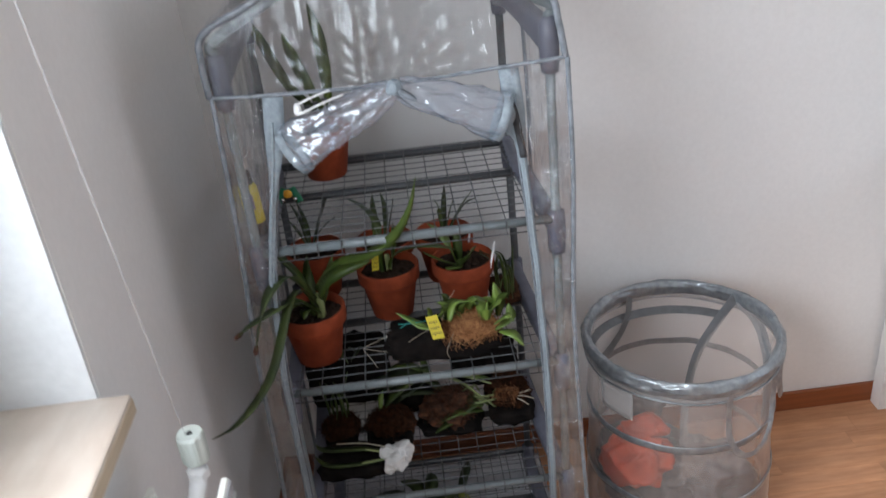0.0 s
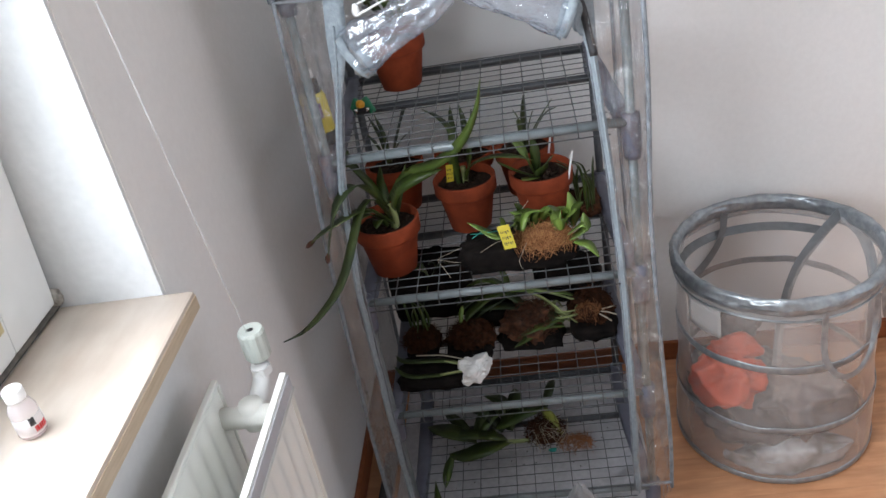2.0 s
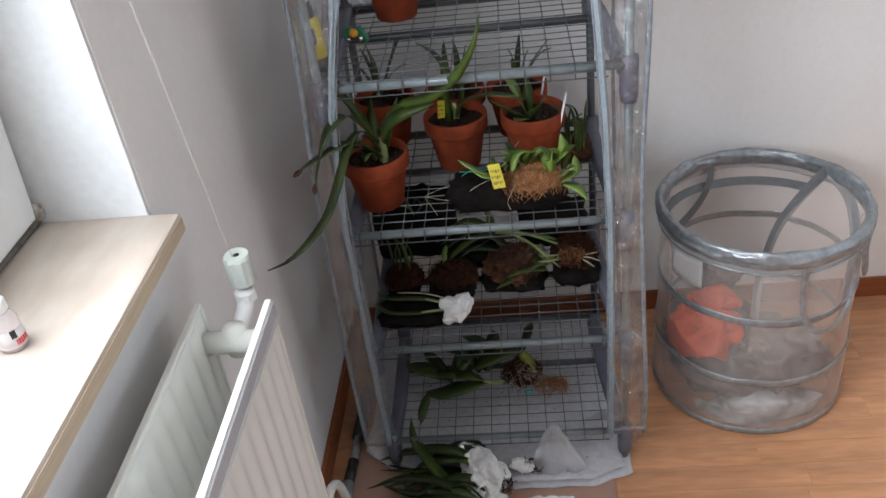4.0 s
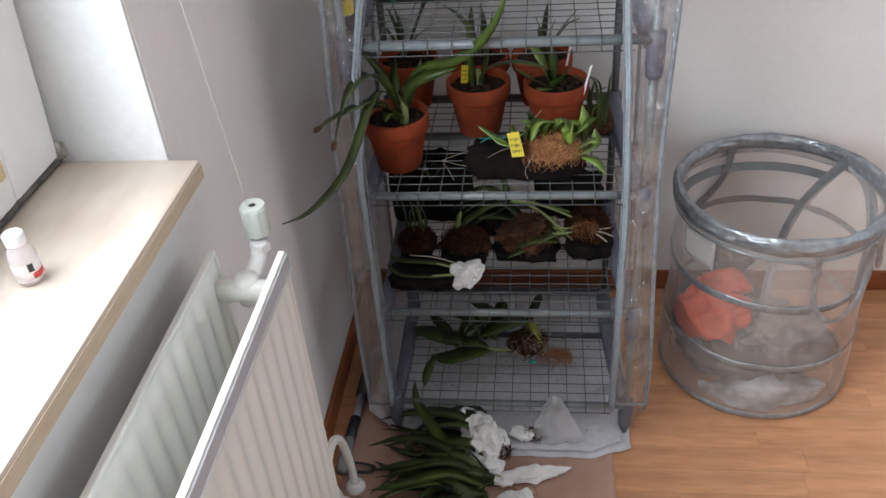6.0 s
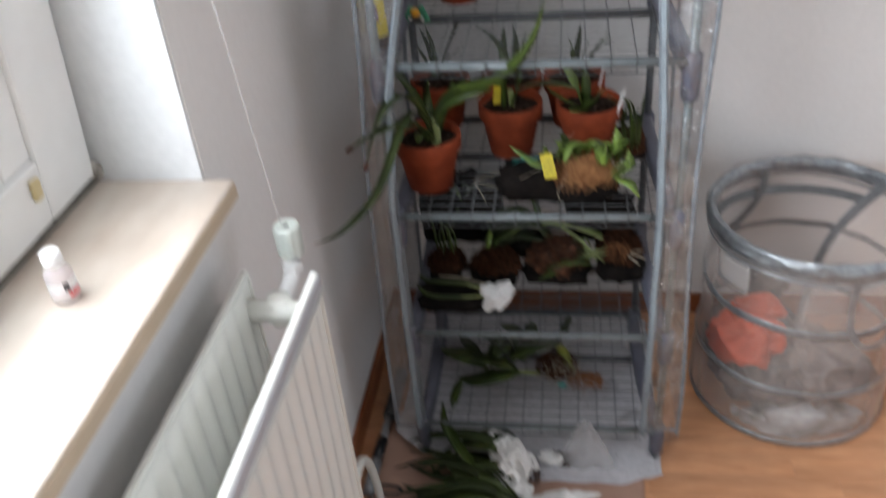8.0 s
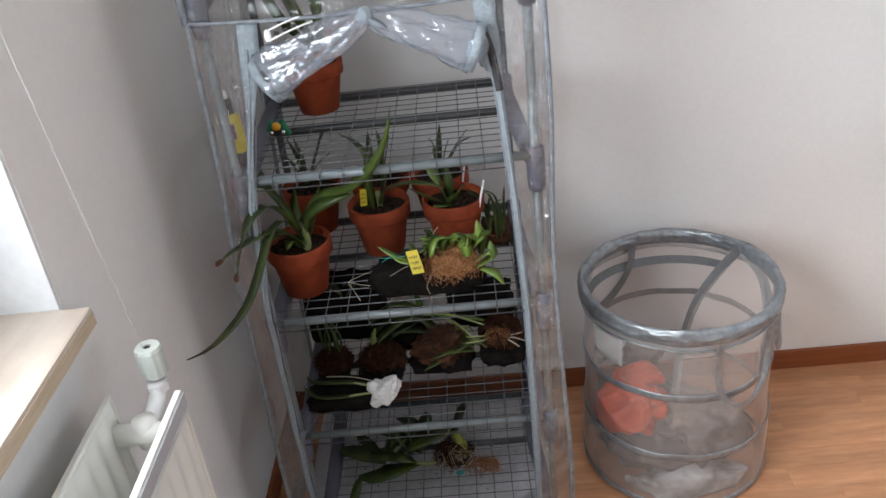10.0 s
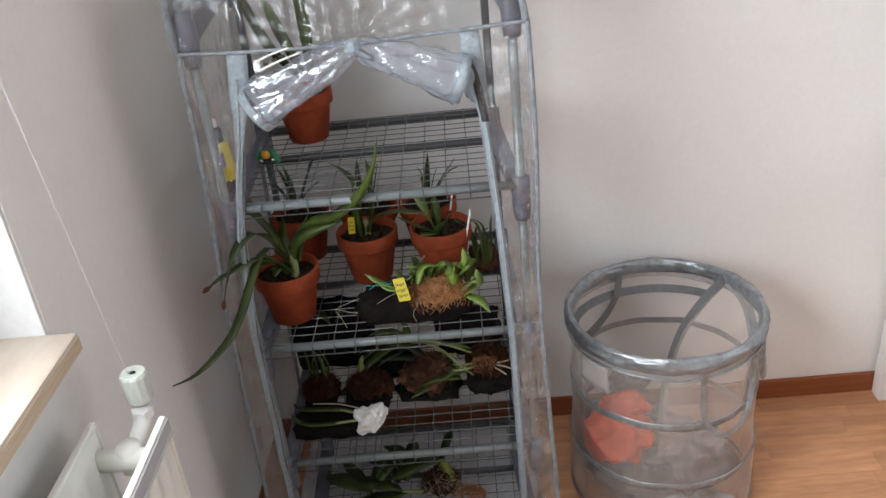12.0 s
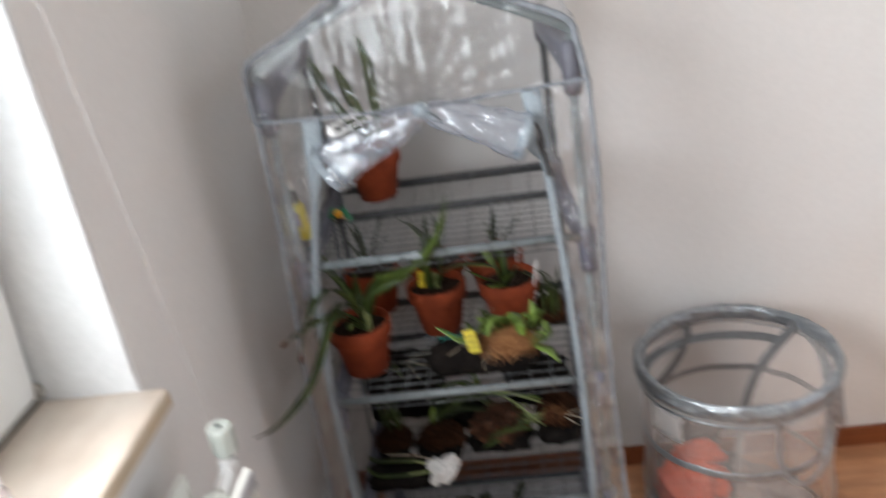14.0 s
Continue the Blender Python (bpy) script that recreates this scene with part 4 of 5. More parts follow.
leaf([(0.208, 0.250, 0.785), (0.221, 0.240, 0.831), (0.269, 0.220, 0.856), (0.319, 0.200, 0.860), (0.356, 0.200, 0.847)], 0.021, B)
leaf([(0.205, 0.250, 0.785), (0.221, 0.250, 0.833), (0.229, 0.260, 0.902)], 0.017, B)
leaf([(0.193, 0.250, 0.787), (0.188, 0.250, 0.843), (0.189, 0.250, 0.897)], 0.021, B)
leaf([(0.357, 0.240, 0.789), (0.340, 0.240, 0.839), (0.324, 0.250, 0.867), (0.302, 0.260, 0.888)], 0.026, C, LEAF_LIGHT)
leaf([(0.358, 0.230, 0.794), (0.321, 0.200, 0.826), (0.297, 0.180, 0.852), (0.285, 0.170, 0.868)], 0.029, C)
leaf([(0.359, 0.250, 0.784), (0.361, 0.260, 0.827), (0.358, 0.270, 0.871)], 0.021, C)
leaf([(0.363, 0.230, 0.793), (0.376, 0.200, 0.827), (0.397, 0.190, 0.857)], 0.031, C)
leaf([(0.360, 0.220, 0.796), (0.343, 0.190, 0.809), (0.329, 0.170, 0.820)], 0.026, C, LEAF_LIGHT)
leaf([(0.341, 0.380, 0.795), (0.343, 0.380, 0.853), (0.351, 0.380, 0.922)], 0.013, F, LEAF_DARK)
leaf([(0.343, 0.380, 0.795), (0.373, 0.370, 0.854), (0.411, 0.360, 0.910)], 0.017, F)
leaf([(0.343, 0.380, 0.795), (0.388, 0.370, 0.869), (0.417, 0.360, 0.890)], 0.012, F, LEAF_DARK)
leaf([(0.337, 0.380, 0.795), (0.334, 0.380, 0.861), (0.324, 0.380, 0.890)], 0.012, F, LEAF_DARK)
leaf([(0.341, 0.380, 0.795), (0.356, 0.380, 0.851), (0.367, 0.380, 0.881)], 0.010, F, LEAF_DARK)
leaf([(0.201, 0.380, 0.802), (0.211, 0.390, 0.862), (0.205, 0.400, 0.915)], 0.014, E_, LEAF_DARK)
leaf([(0.194, 0.380, 0.803), (0.185, 0.390, 0.864), (0.186, 0.400, 0.914)], 0.013, E_, LEAF_DARK)
leaf([(0.204, 0.380, 0.802), (0.222, 0.380, 0.858), (0.234, 0.380, 0.906)], 0.016, E_, LEAF_DARK)
leaf([(0.029, 0.370, 0.809), (0.019, 0.380, 0.871), (0.001, 0.390, 0.918)], 0.012, D, LEAF_DARK)
leaf([(0.032, 0.370, 0.809), (0.029, 0.380, 0.877), (0.016, 0.390, 0.920)], 0.012, D, LEAF_DARK)
leaf([(0.036, 0.370, 0.809), (0.057, 0.380, 0.860), (0.082, 0.390, 0.917), (0.090, 0.400, 0.934)], 0.018, D, LEAF_DARK)
leaf([(0.037, 0.370, 0.816), (0.066, 0.360, 0.861), (0.101, 0.350, 0.890)], 0.009, D, LEAF_DARK)
leaf([(0.027, 0.370, 0.810), (0.008, 0.380, 0.851), (-0.010, 0.390, 0.877)], 0.010, D, LEAF_DARK)
T = potted(0.105, 0.315, SHELF[3] + 0.006, "terracotta pot tucked behind the rolled cover on the top shelf", size=0.92)
leaf([(0.109, 0.310, 1.143), (0.058, 0.310, 1.208), (0.021, 0.310, 1.299), (-0.007, 0.310, 1.360)], 0.021, T, face=(0, -1, 0.2))
leaf([(0.118, 0.300, 1.152), (0.093, 0.300, 1.218), (0.076, 0.300, 1.270), (0.063, 0.300, 1.316)], 0.024, T, face=(0, -1, 0.2))
leaf([(0.131, 0.310, 1.147), (0.134, 0.310, 1.228), (0.132, 0.310, 1.302), (0.120, 0.310, 1.365)], 0.026, T, face=(0, -1, 0.2))
leaf([(0.058, 0.108, 0.80), (0.030, 0.125, 0.875), (0.000, 0.130, 0.915), (-0.015, 0.125, 0.925)], 0.022, A)
leaf([(0.055, 0.095, 0.80), (0.030, 0.062, 0.842), (0.004, 0.035, 0.845), (-0.008, 0.020, 0.825)], 0.020, A)
leaf([(0.070, 0.105, 0.80), (0.090, 0.125, 0.86), (0.105, 0.140, 0.905)], 0.018, A)
leaf([(0.052, 0.085, 0.80), (0.045, 0.058, 0.830), (0.040, 0.035, 0.825)], 0.022, A)
part("withered_tip", strap([(-0.0591, -0.0478, 0.862), (-0.0685, -0.0495, 0.8565), (-0.0778, -0.0513, 0.851)], 0.010, 6, 0.3), BROWN_TIP, A, "withered brown leaf tip")
part("withered_tip", strap([(-0.0396, -0.0485, 0.8312), (-0.0431, -0.0497, 0.8208), (-0.0465, -0.0508, 0.8105)], 0.011, 6, 0.3), BROWN_TIP, A, "withered brown leaf tip")
part("stem", tube([(0.066, 0.098, 0.785), (0.068, 0.097, 0.815), (0.066, 0.098, 0.842)], 0.009, 8, 8, taper=lambda u: 1.1 - 0.3 * u), STEM, A, "pale yellow-green stem")
part("stem", tube([(0.205, 0.250, 0.78), (0.207, 0.250, 0.80), (0.206, 0.252, 0.83)], 0.006, 8, 6), STEM, B)
part("stem", tube([(0.362, 0.240, 0.78), (0.362, 0.240, 0.80)], 0.007, 8, 4), STEM, C)


def name_tag(owner, corners, seed, name="name_tag"):
    """A plastic tag with unreadable handwriting as plain bars."""
    a, b, c, d = (Vector(p) for p in corners)
    t = part(name, sheet(lambda u, v: (a * (1 - u) + b * u) * (1 - v) + (d * (1 - u) + c * u) * v, 1, 1, 0.0006), YELLOW, owner, "yellow plastic tag with black handwriting", smooth=False)
    n = (b - a).cross(d - a).normalized()
    if n.y > 0:
        n = -n
    r = random.Random(seed)
    bm = bmesh.new()
    for line in (0.24, 0.48, 0.72):
        u = 0.14
        while u < 0.82:
            w = r.uniform(0.07, 0.16)
            h = r.uniform(0.07, 0.13)
            q = [((a * (1 - uu) + b * uu) * (1 - vv) + (d * (1 - uu) + c * uu) * vv) + n * 0.0012
                 for uu, vv in ((u, line), (u + w * 0.6, line - 0.02), (u + w * 0.6, line + h), (u, line + h))]
            bm.faces.new([bm.verts.new(p) for p in q])
            u += w + 0.04
    part("writing", bm, BLACK, t, smooth=False)
    return t


name_tag(B, [(0.178, 0.188, 0.868), (0.192, 0.188, 0.868), (0.189, 0.190, 0.829), (0.174, 0.190, 0.828)], 1)
part("plant_stick", box(-0.0022, -0.0006, 0, 0.0022, 0.0006, 0.072, m=Matrix.Translation((0.421, 0.203, 0.785)) @ Matrix.Rotation(0.22, 4, "Y")), WHITE, C, "white plastic plant stick", smooth=False)
part("plant_stick", box(-0.0022, -0.0006, 0, 0.0022, 0.0006, 0.06, m=Matrix.Translation((0.389, 0.333, 0.785)) @ Matrix.Rotation(0.18, 4, "Y")), WHITE, F, "white plastic plant stick", smooth=False)
peg = thing("white_peg", (0.113, -0.07, 1.279), "white plastic peg with dark marks clipped on the rolled cover", "peg")
for a_, b_ in (((0.113, -0.07, 1.279), (0.169, -0.07, 1.297)), ((0.117, -0.078, 1.266), (0.19, -0.078, 1.29))):
    A_, B_ = Vector(a_), Vector(b_)
    jaw = part("jaw", tube([A_, A_.lerp(B_, 0.5) + Vector((0, -0.003, 0.002)), B_], 0.0030, 8, 10, taper=lambda u: 1.1 - 0.35 * u, flat=0.6), WHITE, peg)
for k in (0.24, 0.46, 0.68):
    c_ = Vector((0.113, -0.078, 1.279)).lerp(Vector((0.169, -0.078, 1.297)), k).lerp(Vector((0.117, -0.080, 1.266)).lerp(Vector((0.19, -0.080, 1.29)), k), 0.55)
    part("mark", box(c_.x - 0.0045, c_.y - 0.001, c_.z - 0.0028, c_.x + 0.0045, c_.y + 0.001, c_.z + 0.0028), BLACK, peg, "black mark", smooth=False)
part("spring", lump(Vector((0.113, -0.07, 1.279)).lerp(Vector((0.117, -0.078, 1.266)), 0.5), (0.006, 0.005, 0.011), 6, 0.15), WHITE, peg)

# ---------------------------------------------------------------- mounted plants on the second shelf
ZS = SHELF[2] + 0.006
mount = thing("mounted_orchid", (0.33, 0.06, ZS), "small orchid tied to a black bark slab with coconut fibre", "plant")


def slab(centre, size, seed, material, owner, name="bark_slab", turn=0.0, rough=0.16):
    """A rough block with rounded, uneven edges."""
    bm = bmesh.new()
    r = bmesh.ops.create_cube(bm, size=2)
    bmesh.ops.subdivide_edges(bm, edges=bm.edges[:], cuts=7, use_grid_fill=True)
    for v in bm.verts:
        q = v.co.copy()
        rnd_q = q.normalized() * 1.25
        q = q.lerp(rnd_q, 0.35)
        q *= 1 + rough * noise.noise(q * 2.2 + Vector((seed, 0, 0))) + rough * 0.5 * noise.noise(q * 6 + Vector((0, seed, 0)))
        v.co = Vector((q.x * size[0], q.y * size[1], max(-1.0, q.z) * size[2]))
    bmesh.ops.transform(bm, matrix=Matrix.Translation(centre) @ Matrix.Rotation(turn, 4, "Z"), verts=bm.verts)
    return part(name, bm, material, owner)


def fibres(centre, size, count, seed, owner, material, radius=0.0005, length=0.05, name="fibre"):
    """Tangled loose strands over a clump."""
    r = random.Random(seed)
    bm = bmesh.new()
    for _ in range(count):
        a, e = r.uniform(0, 6.28), r.uniform(-0.1, 1.4)
        n = Vector((math.cos(a) * math.cos(e), math.sin(a) * math.cos(e), math.sin(e)))
        p = Vector(centre) + Vector((n.x * size[0], n.y * size[1], n.z * size[2])) * r.uniform(0.9, 1.05)
        t = n.cross(Vector((r.uniform(-1, 1), r.uniform(-1, 1), r.uniform(-1, 1)))).normalized()
        ln = length * r.uniform(0.5, 1.2)
        q = [p - t * ln / 2 - n * 0.004, p - t * ln * 0.15 + n * r.uniform(0, 0.006), p + t * ln * 0.2 + n * r.uniform(0, 0.006), p + t * ln / 2 + n * r.uniform(-0.006, 0.012)]
        tube(q, radius, 3, 6, bm)
    o = part(name, bm, material, owner)
    return tagged(o, kind="stuff")


slab((0.305, 0.066, ZS + 0.027), (0.106, 0.036, 0.027), 3, BLACKBARK, mount)
clump = part("fibre_pad", lump((0.358, 0.054, 0.744), (0.046, 0.028, 0.020), 5, 0.35, 3, 4), FIBRE, mount, "orange-brown coconut fibre pad")
fibres((0.360, 0.050, 0.748), (0.052, 0.032, 0.025), 520, 2, clump, FIBRE_LIGHT, 0.0004, 0.055)
fibres((0.358, 0.048, 0.748), (0.060, 0.038, 0.027), 180, 8, clump, FIBRE, 0.0004, 0.065, "fibre")
leaf([(0.392, 0.060, 0.766), (0.417, 0.060, 0.796), (0.415, 0.070, 0.834)], 0.028, mount, LEAF_LIGHT, shape=oval)
leaf([(0.386, 0.040, 0.769), (0.384, 0.050, 0.805), (0.371, 0.050, 0.819)], 0.024, mount, LEAF_LIGHT, shape=oval)
leaf([(0.319, 0.030, 0.782), (0.333, 0.050, 0.808), (0.367, 0.060, 0.804)], 0.017, mount, LEAF_LIGHT, shape=oval)
leaf([(0.416, 0.020, 0.751), (0.440, 0.000, 0.750), (0.458, -0.010, 0.728)], 0.025, mount, LEAF_LIGHT, shape=oval)
leaf([(0.407, 0.030, 0.749), (0.437, 0.030, 0.769), (0.438, 0.040, 0.801)], 0.028, mount, LEAF_LIGHT, shape=oval)
leaf([(0.279, 0.030, 0.775), (0.245, 0.030, 0.794), (0.217, 0.040, 0.810)], 0.018, mount, LEAF_LIGHT, shape=oval)
leaf([(0.392, 0.020, 0.780), (0.391, 0.020, 0.802), (0.396, 0.020, 0.823)], 0.023, mount, LEAF_LIGHT, shape=oval)
leaf([(0.302, 0.020, 0.779), (0.268, 0.020, 0.780), (0.241, 0.030, 0.792)], 0.018, mount, LEAF_LIGHT, shape=oval)
leaf([(0.346, 0.050, 0.770), (0.326, 0.060, 0.793), (0.295, 0.060, 0.776)], 0.014, mount, LEAF_LIGHT, shape=oval)
leaf([(0.405, 0.010, 0.774), (0.432, 0.000, 0.796), (0.442, 0.000, 0.782)], 0.020, mount, LEAF_LIGHT, shape=oval)
lr = random.Random(61)
for k in range(20):
    bx, by = lr.uniform(0.28, 0.43), lr.uniform(0.055, 0.085)
    a_, h_ = lr.uniform(-0.045, 0.045), lr.uniform(0.025, 0.06)
    leaf([(bx, by, 0.762), (bx + a_ * 0.4, by - 0.004, 0.762 + h_ * 0.7), (bx + a_, by - 0.012, 0.762 + h_)], lr.uniform(0.010, 0.020), mount, LEAF_LIGHT if k % 2 else LEAF, shape=oval, face=(0.1, -0.7, 0.7))
part("thread", tube([(0.219, 0.03, 0.790), (0.241, 0.03, 0.788), (0.273, 0.018, 0.797)], 0.0009, 5, 8), TEAL, mount, "teal tying thread")
part("thread", tube([(0.222, 0.03, 0.780), (0.238, 0.03, 0.790), (0.250, 0.03, 0.796)], 0.0009, 5, 8), TEAL, mount, "teal tying thread")
for p in ([(0.195, 0.08, 0.734), (0.166, 0.08, 0.723), (0.140, 0.08, 0.711), (0.151, 0.06, 0.703), (0.166, 0.03, 0.696)], [(0.140, 0.08, 0.711), (0.170, 0.06, 0.714), (0.189, 0.05, 0.716)],
          [(0.325, 0.015, 0.765), (0.314, -0.002, 0.752), (0.307, -0.008, 0.737), (0.312, -0.008, 0.720)], [(0.305, 0.055, 0.770), (0.321, 0.07, 0.803), (0.337, 0.08, 0.820)],
          [(0.29, 0.05, 0.76), (0.262, 0.03, 0.762), (0.235, 0.02, 0.752)]):
    part("root", tube(p, 0.0005, 5, 12), ROOT, mount, "pale aerial root")
name_tag(mount, [(0.273, 0.012, 0.809), (0.296, 0.012, 0.812), (0.306, -0.005, 0.769), (0.283, -0.005, 0.767)], 4)

grassy = thing("grassy_plant", (0.465, 0.27, ZS), "clump of thin dark green leaves on the wire shelf", "plant")
slab((0.455, 0.26, ZS + 0.012), (0.03, 0.05, 0.012), 9, FIBRE_DARK, grassy, "root_ball")
gr = random.Random(14)
for k in range(16):
    bx, by = 0.455 + gr.uniform(-0.02, 0.02), 0.24 + gr.uniform(-0.04, 0.05)
    dx, dy = gr.uniform(-0.045, 0.04), gr.uniform(-0.05, 0.03)
    h = gr.uniform(0.05, 0.13)
    leaf([(bx, by, ZS + 0.015), (bx + dx * 0.3, by + dy * 0.3, ZS + 0.015 + h * 0.7), (bx + dx, by + dy, ZS + 0.015 + h)], gr.uniform(0.005, 0.010), grassy, LEAF_DARK if k % 3 else LEAF)

dark = thing("flat_bark_piece", (0.30, 0.15, ZS), "flat black bark piece lying on the wire shelf", "bark")
slab((0.30, 0.15, ZS + 0.008), (0.10, 0.03, 0.009), 33, BLACKBARK, dark)

# ---------------------------------------------------------------- third shelf
Z3 = SHELF[1] + 0.006


def mounted(label, centre, size, seed, slab_size, fibre_material=FIBRE_DARK, count=160):
    m = thing("mounted_plant", (centre[0], centre[1], Z3), label, "plant", "mounted plants on the third shelf")
    slab((centre[0], centre[1] - 0.008, Z3 + slab_size[2]), slab_size, seed, BLACKBARK, m)
    pad = part("fibre_pad", lump(centre, tuple(k * 0.94 for k in size), seed, 0.55, 1.9, 4), fibre_material, m, "dark brown coconut fibre pad")
    fibres(centre, (size[0] * 1.02, size[1] * 1.02, size[2]), count * 3, seed + 1, pad, fibre_material, 0.0006, 0.042)
    return m


m1 = mounted("tuft of thin stems on a small brown fibre pad", (0.046, 0.215, Z3 + 0.022), (0.040, 0.038, 0.026), 41, (0.036, 0.036, 0.006))
m2 = mounted("brown fibre pad on a black bark slab", (0.160, 0.205, Z3 + 0.026), (0.050, 0.046, 0.028), 43, (0.050, 0.052, 0.010))
mossy = mounted("orchid with green leaves on a long brown fibre pad", (0.302, 0.230, Z3 + 0.032), (0.060, 0.066, 0.028), 47, (0.068, 0.062, 0.010), mat("brown_fibre", (0.135, 0.048, 0.019), 0.95, (0.032, 0.013, 0.006), 90, bump=1.0, bump_scale=150))
m4 = mounted("round brown fibre ball with white roots on bark", (0.446, 0.255, Z3 + 0.035), (0.046, 0.060, 0.030), 49, (0.05, 0.075, 0.014))
gr = random.Random(3)
for k in range(9):
    bx, by = 0.046 + gr.uniform(-0.025, 0.025), 0.225 + gr.uniform(-0.02, 0.02)
    leaf([(bx, by, Z3 + 0.035), (bx + gr.uniform(-0.01, 0.01), by + 0.01, Z3 + 0.08), (bx + gr.uniform(-0.03, 0.03), by + gr.uniform(-0.01, 0.03), Z3 + gr.uniform(0.10, 0.14))], 0.006, m1)
leaf([(0.14, 0.22, Z3 + 0.04), (0.145, 0.235, Z3 + 0.07), (0.15, 0.25, Z3 + 0.085)], 0.012, m2, LEAF_LIGHT)
leaf([(0.379, 0.200, 0.420), (0.322, 0.176, 0.440), (0.264, 0.170, 0.420)], 0.026, mossy, LEAF)
leaf([(0.379, 0.202, 0.430), (0.340, 0.232, 0.440), (0.293, 0.296, 0.440)], 0.026, mossy, LEAF)
leaf([(0.440, 0.293, 0.420), (0.386, 0.288, 0.450), (0.294, 0.289, 0.470), (0.126, 0.353, 0.440)], 0.016, mossy, LEAF_LIGHT)
leaf([(0.252, 0.315, 0.440), (0.209, 0.256, 0.460), (0.162, 0.241, 0.430)], 0.034, mossy, LEAF_DARK)
leaf([(0.439, 0.262, 0.420), (0.386, 0.231, 0.430), (0.334, 0.228, 0.430)], 0.010, mossy, STEM)
leaf([(0.393, 0.216, 0.420), (0.367, 0.247, 0.430), (0.320, 0.316, 0.440)], 0.010, mossy, STEM)
leaf([(0.30, 0.27, 0.43), (0.24, 0.29, 0.475), (0.17, 0.31, 0.47), (0.12, 0.31, 0.44)], 0.039, mossy, LEAF_DARK)
leaf([(0.30, 0.27, 0.43), (0.22, 0.25, 0.46), (0.15, 0.26, 0.445)], 0.034, mossy, LEAF_DARK)
for k in range(9):
    bx, by = 0.27 + gr.uniform(-0.04, 0.03), 0.30 + gr.uniform(-0.02, 0.04)
    hx, hy = gr.uniform(-0.15, -0.04), gr.uniform(-0.06, 0.05)
    leaf([(bx, by, 0.415), (bx + hx * 0.4, by + hy * 0.4, 0.455 + gr.uniform(0, 0.025)), (bx + hx, by + hy, 0.425 + gr.uniform(0, 0.035))], gr.uniform(0.014, 0.026), mossy, LEAF_DARK)
for k in range(5):
    bx = 0.36 + 0.02 * k
    part("stem", tube([(bx, 0.29, 0.41), (bx + gr.uniform(-0.05, 0.03), 0.25 + gr.uniform(-0.03, 0.04), 0.445), (bx + gr.uniform(-0.08, 0.06), 0.21 + gr.uniform(-0.02, 0.06), 0.43)], 0.0022, 6, 10), STEM, mossy)
for k in range(8):
    bx = -0.01 + 0.018 * k + gr.uniform(-0.008, 0.008)
    leaf([(bx, 0.335, Z3 + 0.12), (bx + gr.uniform(-0.02, 0.02), 0.315, Z3 + 0.17), (bx + gr.uniform(-0.05, 0.05), 0.295, Z3 + gr.uniform(0.13, 0.19))], gr.uniform(0.007, 0.014), m1, LEAF_DARK)
for p in ([(0.265, 0.30, 0.470), (0.33, 0.285, 0.468), (0.40, 0.262, 0.452), (0.455, 0.245, 0.430)], [(0.30, 0.30, 0.462), (0.345, 0.262, 0.455), (0.38, 0.225, 0.440), (0.41, 0.210, 0.418)],
          [(0.345, 0.215, 0.432), (0.385, 0.212, 0.436), (0.43, 0.218, 0.440)]):
    part("stem", tube(p, 0.0032, 7, 14, taper=lambda u: 1.15 - 0.5 * u), STEM, mossy, "pale cane")
for p, w in (([(0.275, 0.30, 0.452), (0.225, 0.265, 0.482), (0.170, 0.235, 0.462), (0.150, 0.225, 0.440)], 0.030), ([(0.270, 0.31, 0.455), (0.215, 0.315, 0.492), (0.160, 0.315, 0.485)], 0.026),
             ([(0.255, 0.32, 0.440), (0.250, 0.33, 0.490), (0.235, 0.335, 0.520)], 0.022), ([(0.385, 0.225, 0.425), (0.350, 0.195, 0.437), (0.300, 0.165, 0.425), (0.262, 0.150, 0.412)], 0.024)):
    leaf(p, w, mossy, LEAF)
part("fibre_ball", lump((0.440, 0.218, 0.436), (0.030, 0.024, 0.020), 52, 0.2, 3, 4), FIBRE_DARK, m4)
fibres((0.440, 0.218, 0.436), (0.031, 0.025, 0.021), 120, 53, m4, FIBRE, 0.0005, 0.03)
for p in ([(0.450, 0.212, 0.446), (0.47, 0.214, 0.446), (0.496, 0.232, 0.438)], [(0.452, 0.208, 0.444), (0.475, 0.205, 0.444), (0.500, 0.203, 0.434)], [(0.448, 0.208, 0.442), (0.465, 0.200, 0.440), (0.486, 0.194, 0.425)]):
    part("root", tube(p, 0.0016, 6, 10), ROOT, m4, "pale aerial root")
slabd = thing("bark_block", (0.085, 0.09, Z3), "flat black bark block lying on the wire shelf", "bark")
slab((0.085, 0.105, Z3 + 0.012), (0.080, 0.050, 0.012), 61, BLACKBARK, slabd)
slabe = thing("bark_block", (0.02, 0.37, Z3), "tall black bark block with a flat black piece", "bark")
slab((0.070, 0.355, Z3 + 0.085), (0.095, 0.035, 0.085), 63, BLACKBARK, slabe)
slab((0.215, 0.315, Z3 + 0.022), (0.060, 0.050, 0.022), 64, BLACKBARK, slabe)
slabf = thing("bark_block", (0.40, 0.37, Z3), "black bark block with root hairs at the back of the shelf", "bark")
slab((0.405, 0.366, Z3 + 0.055), (0.075, 0.030, 0.055), 65, BLACKBARK, slabf)

wrap = thing("wrapped_orchid", (0.18, 0.08, Z3), "bare-rooted orchid wrapped in white tissue", "plant")


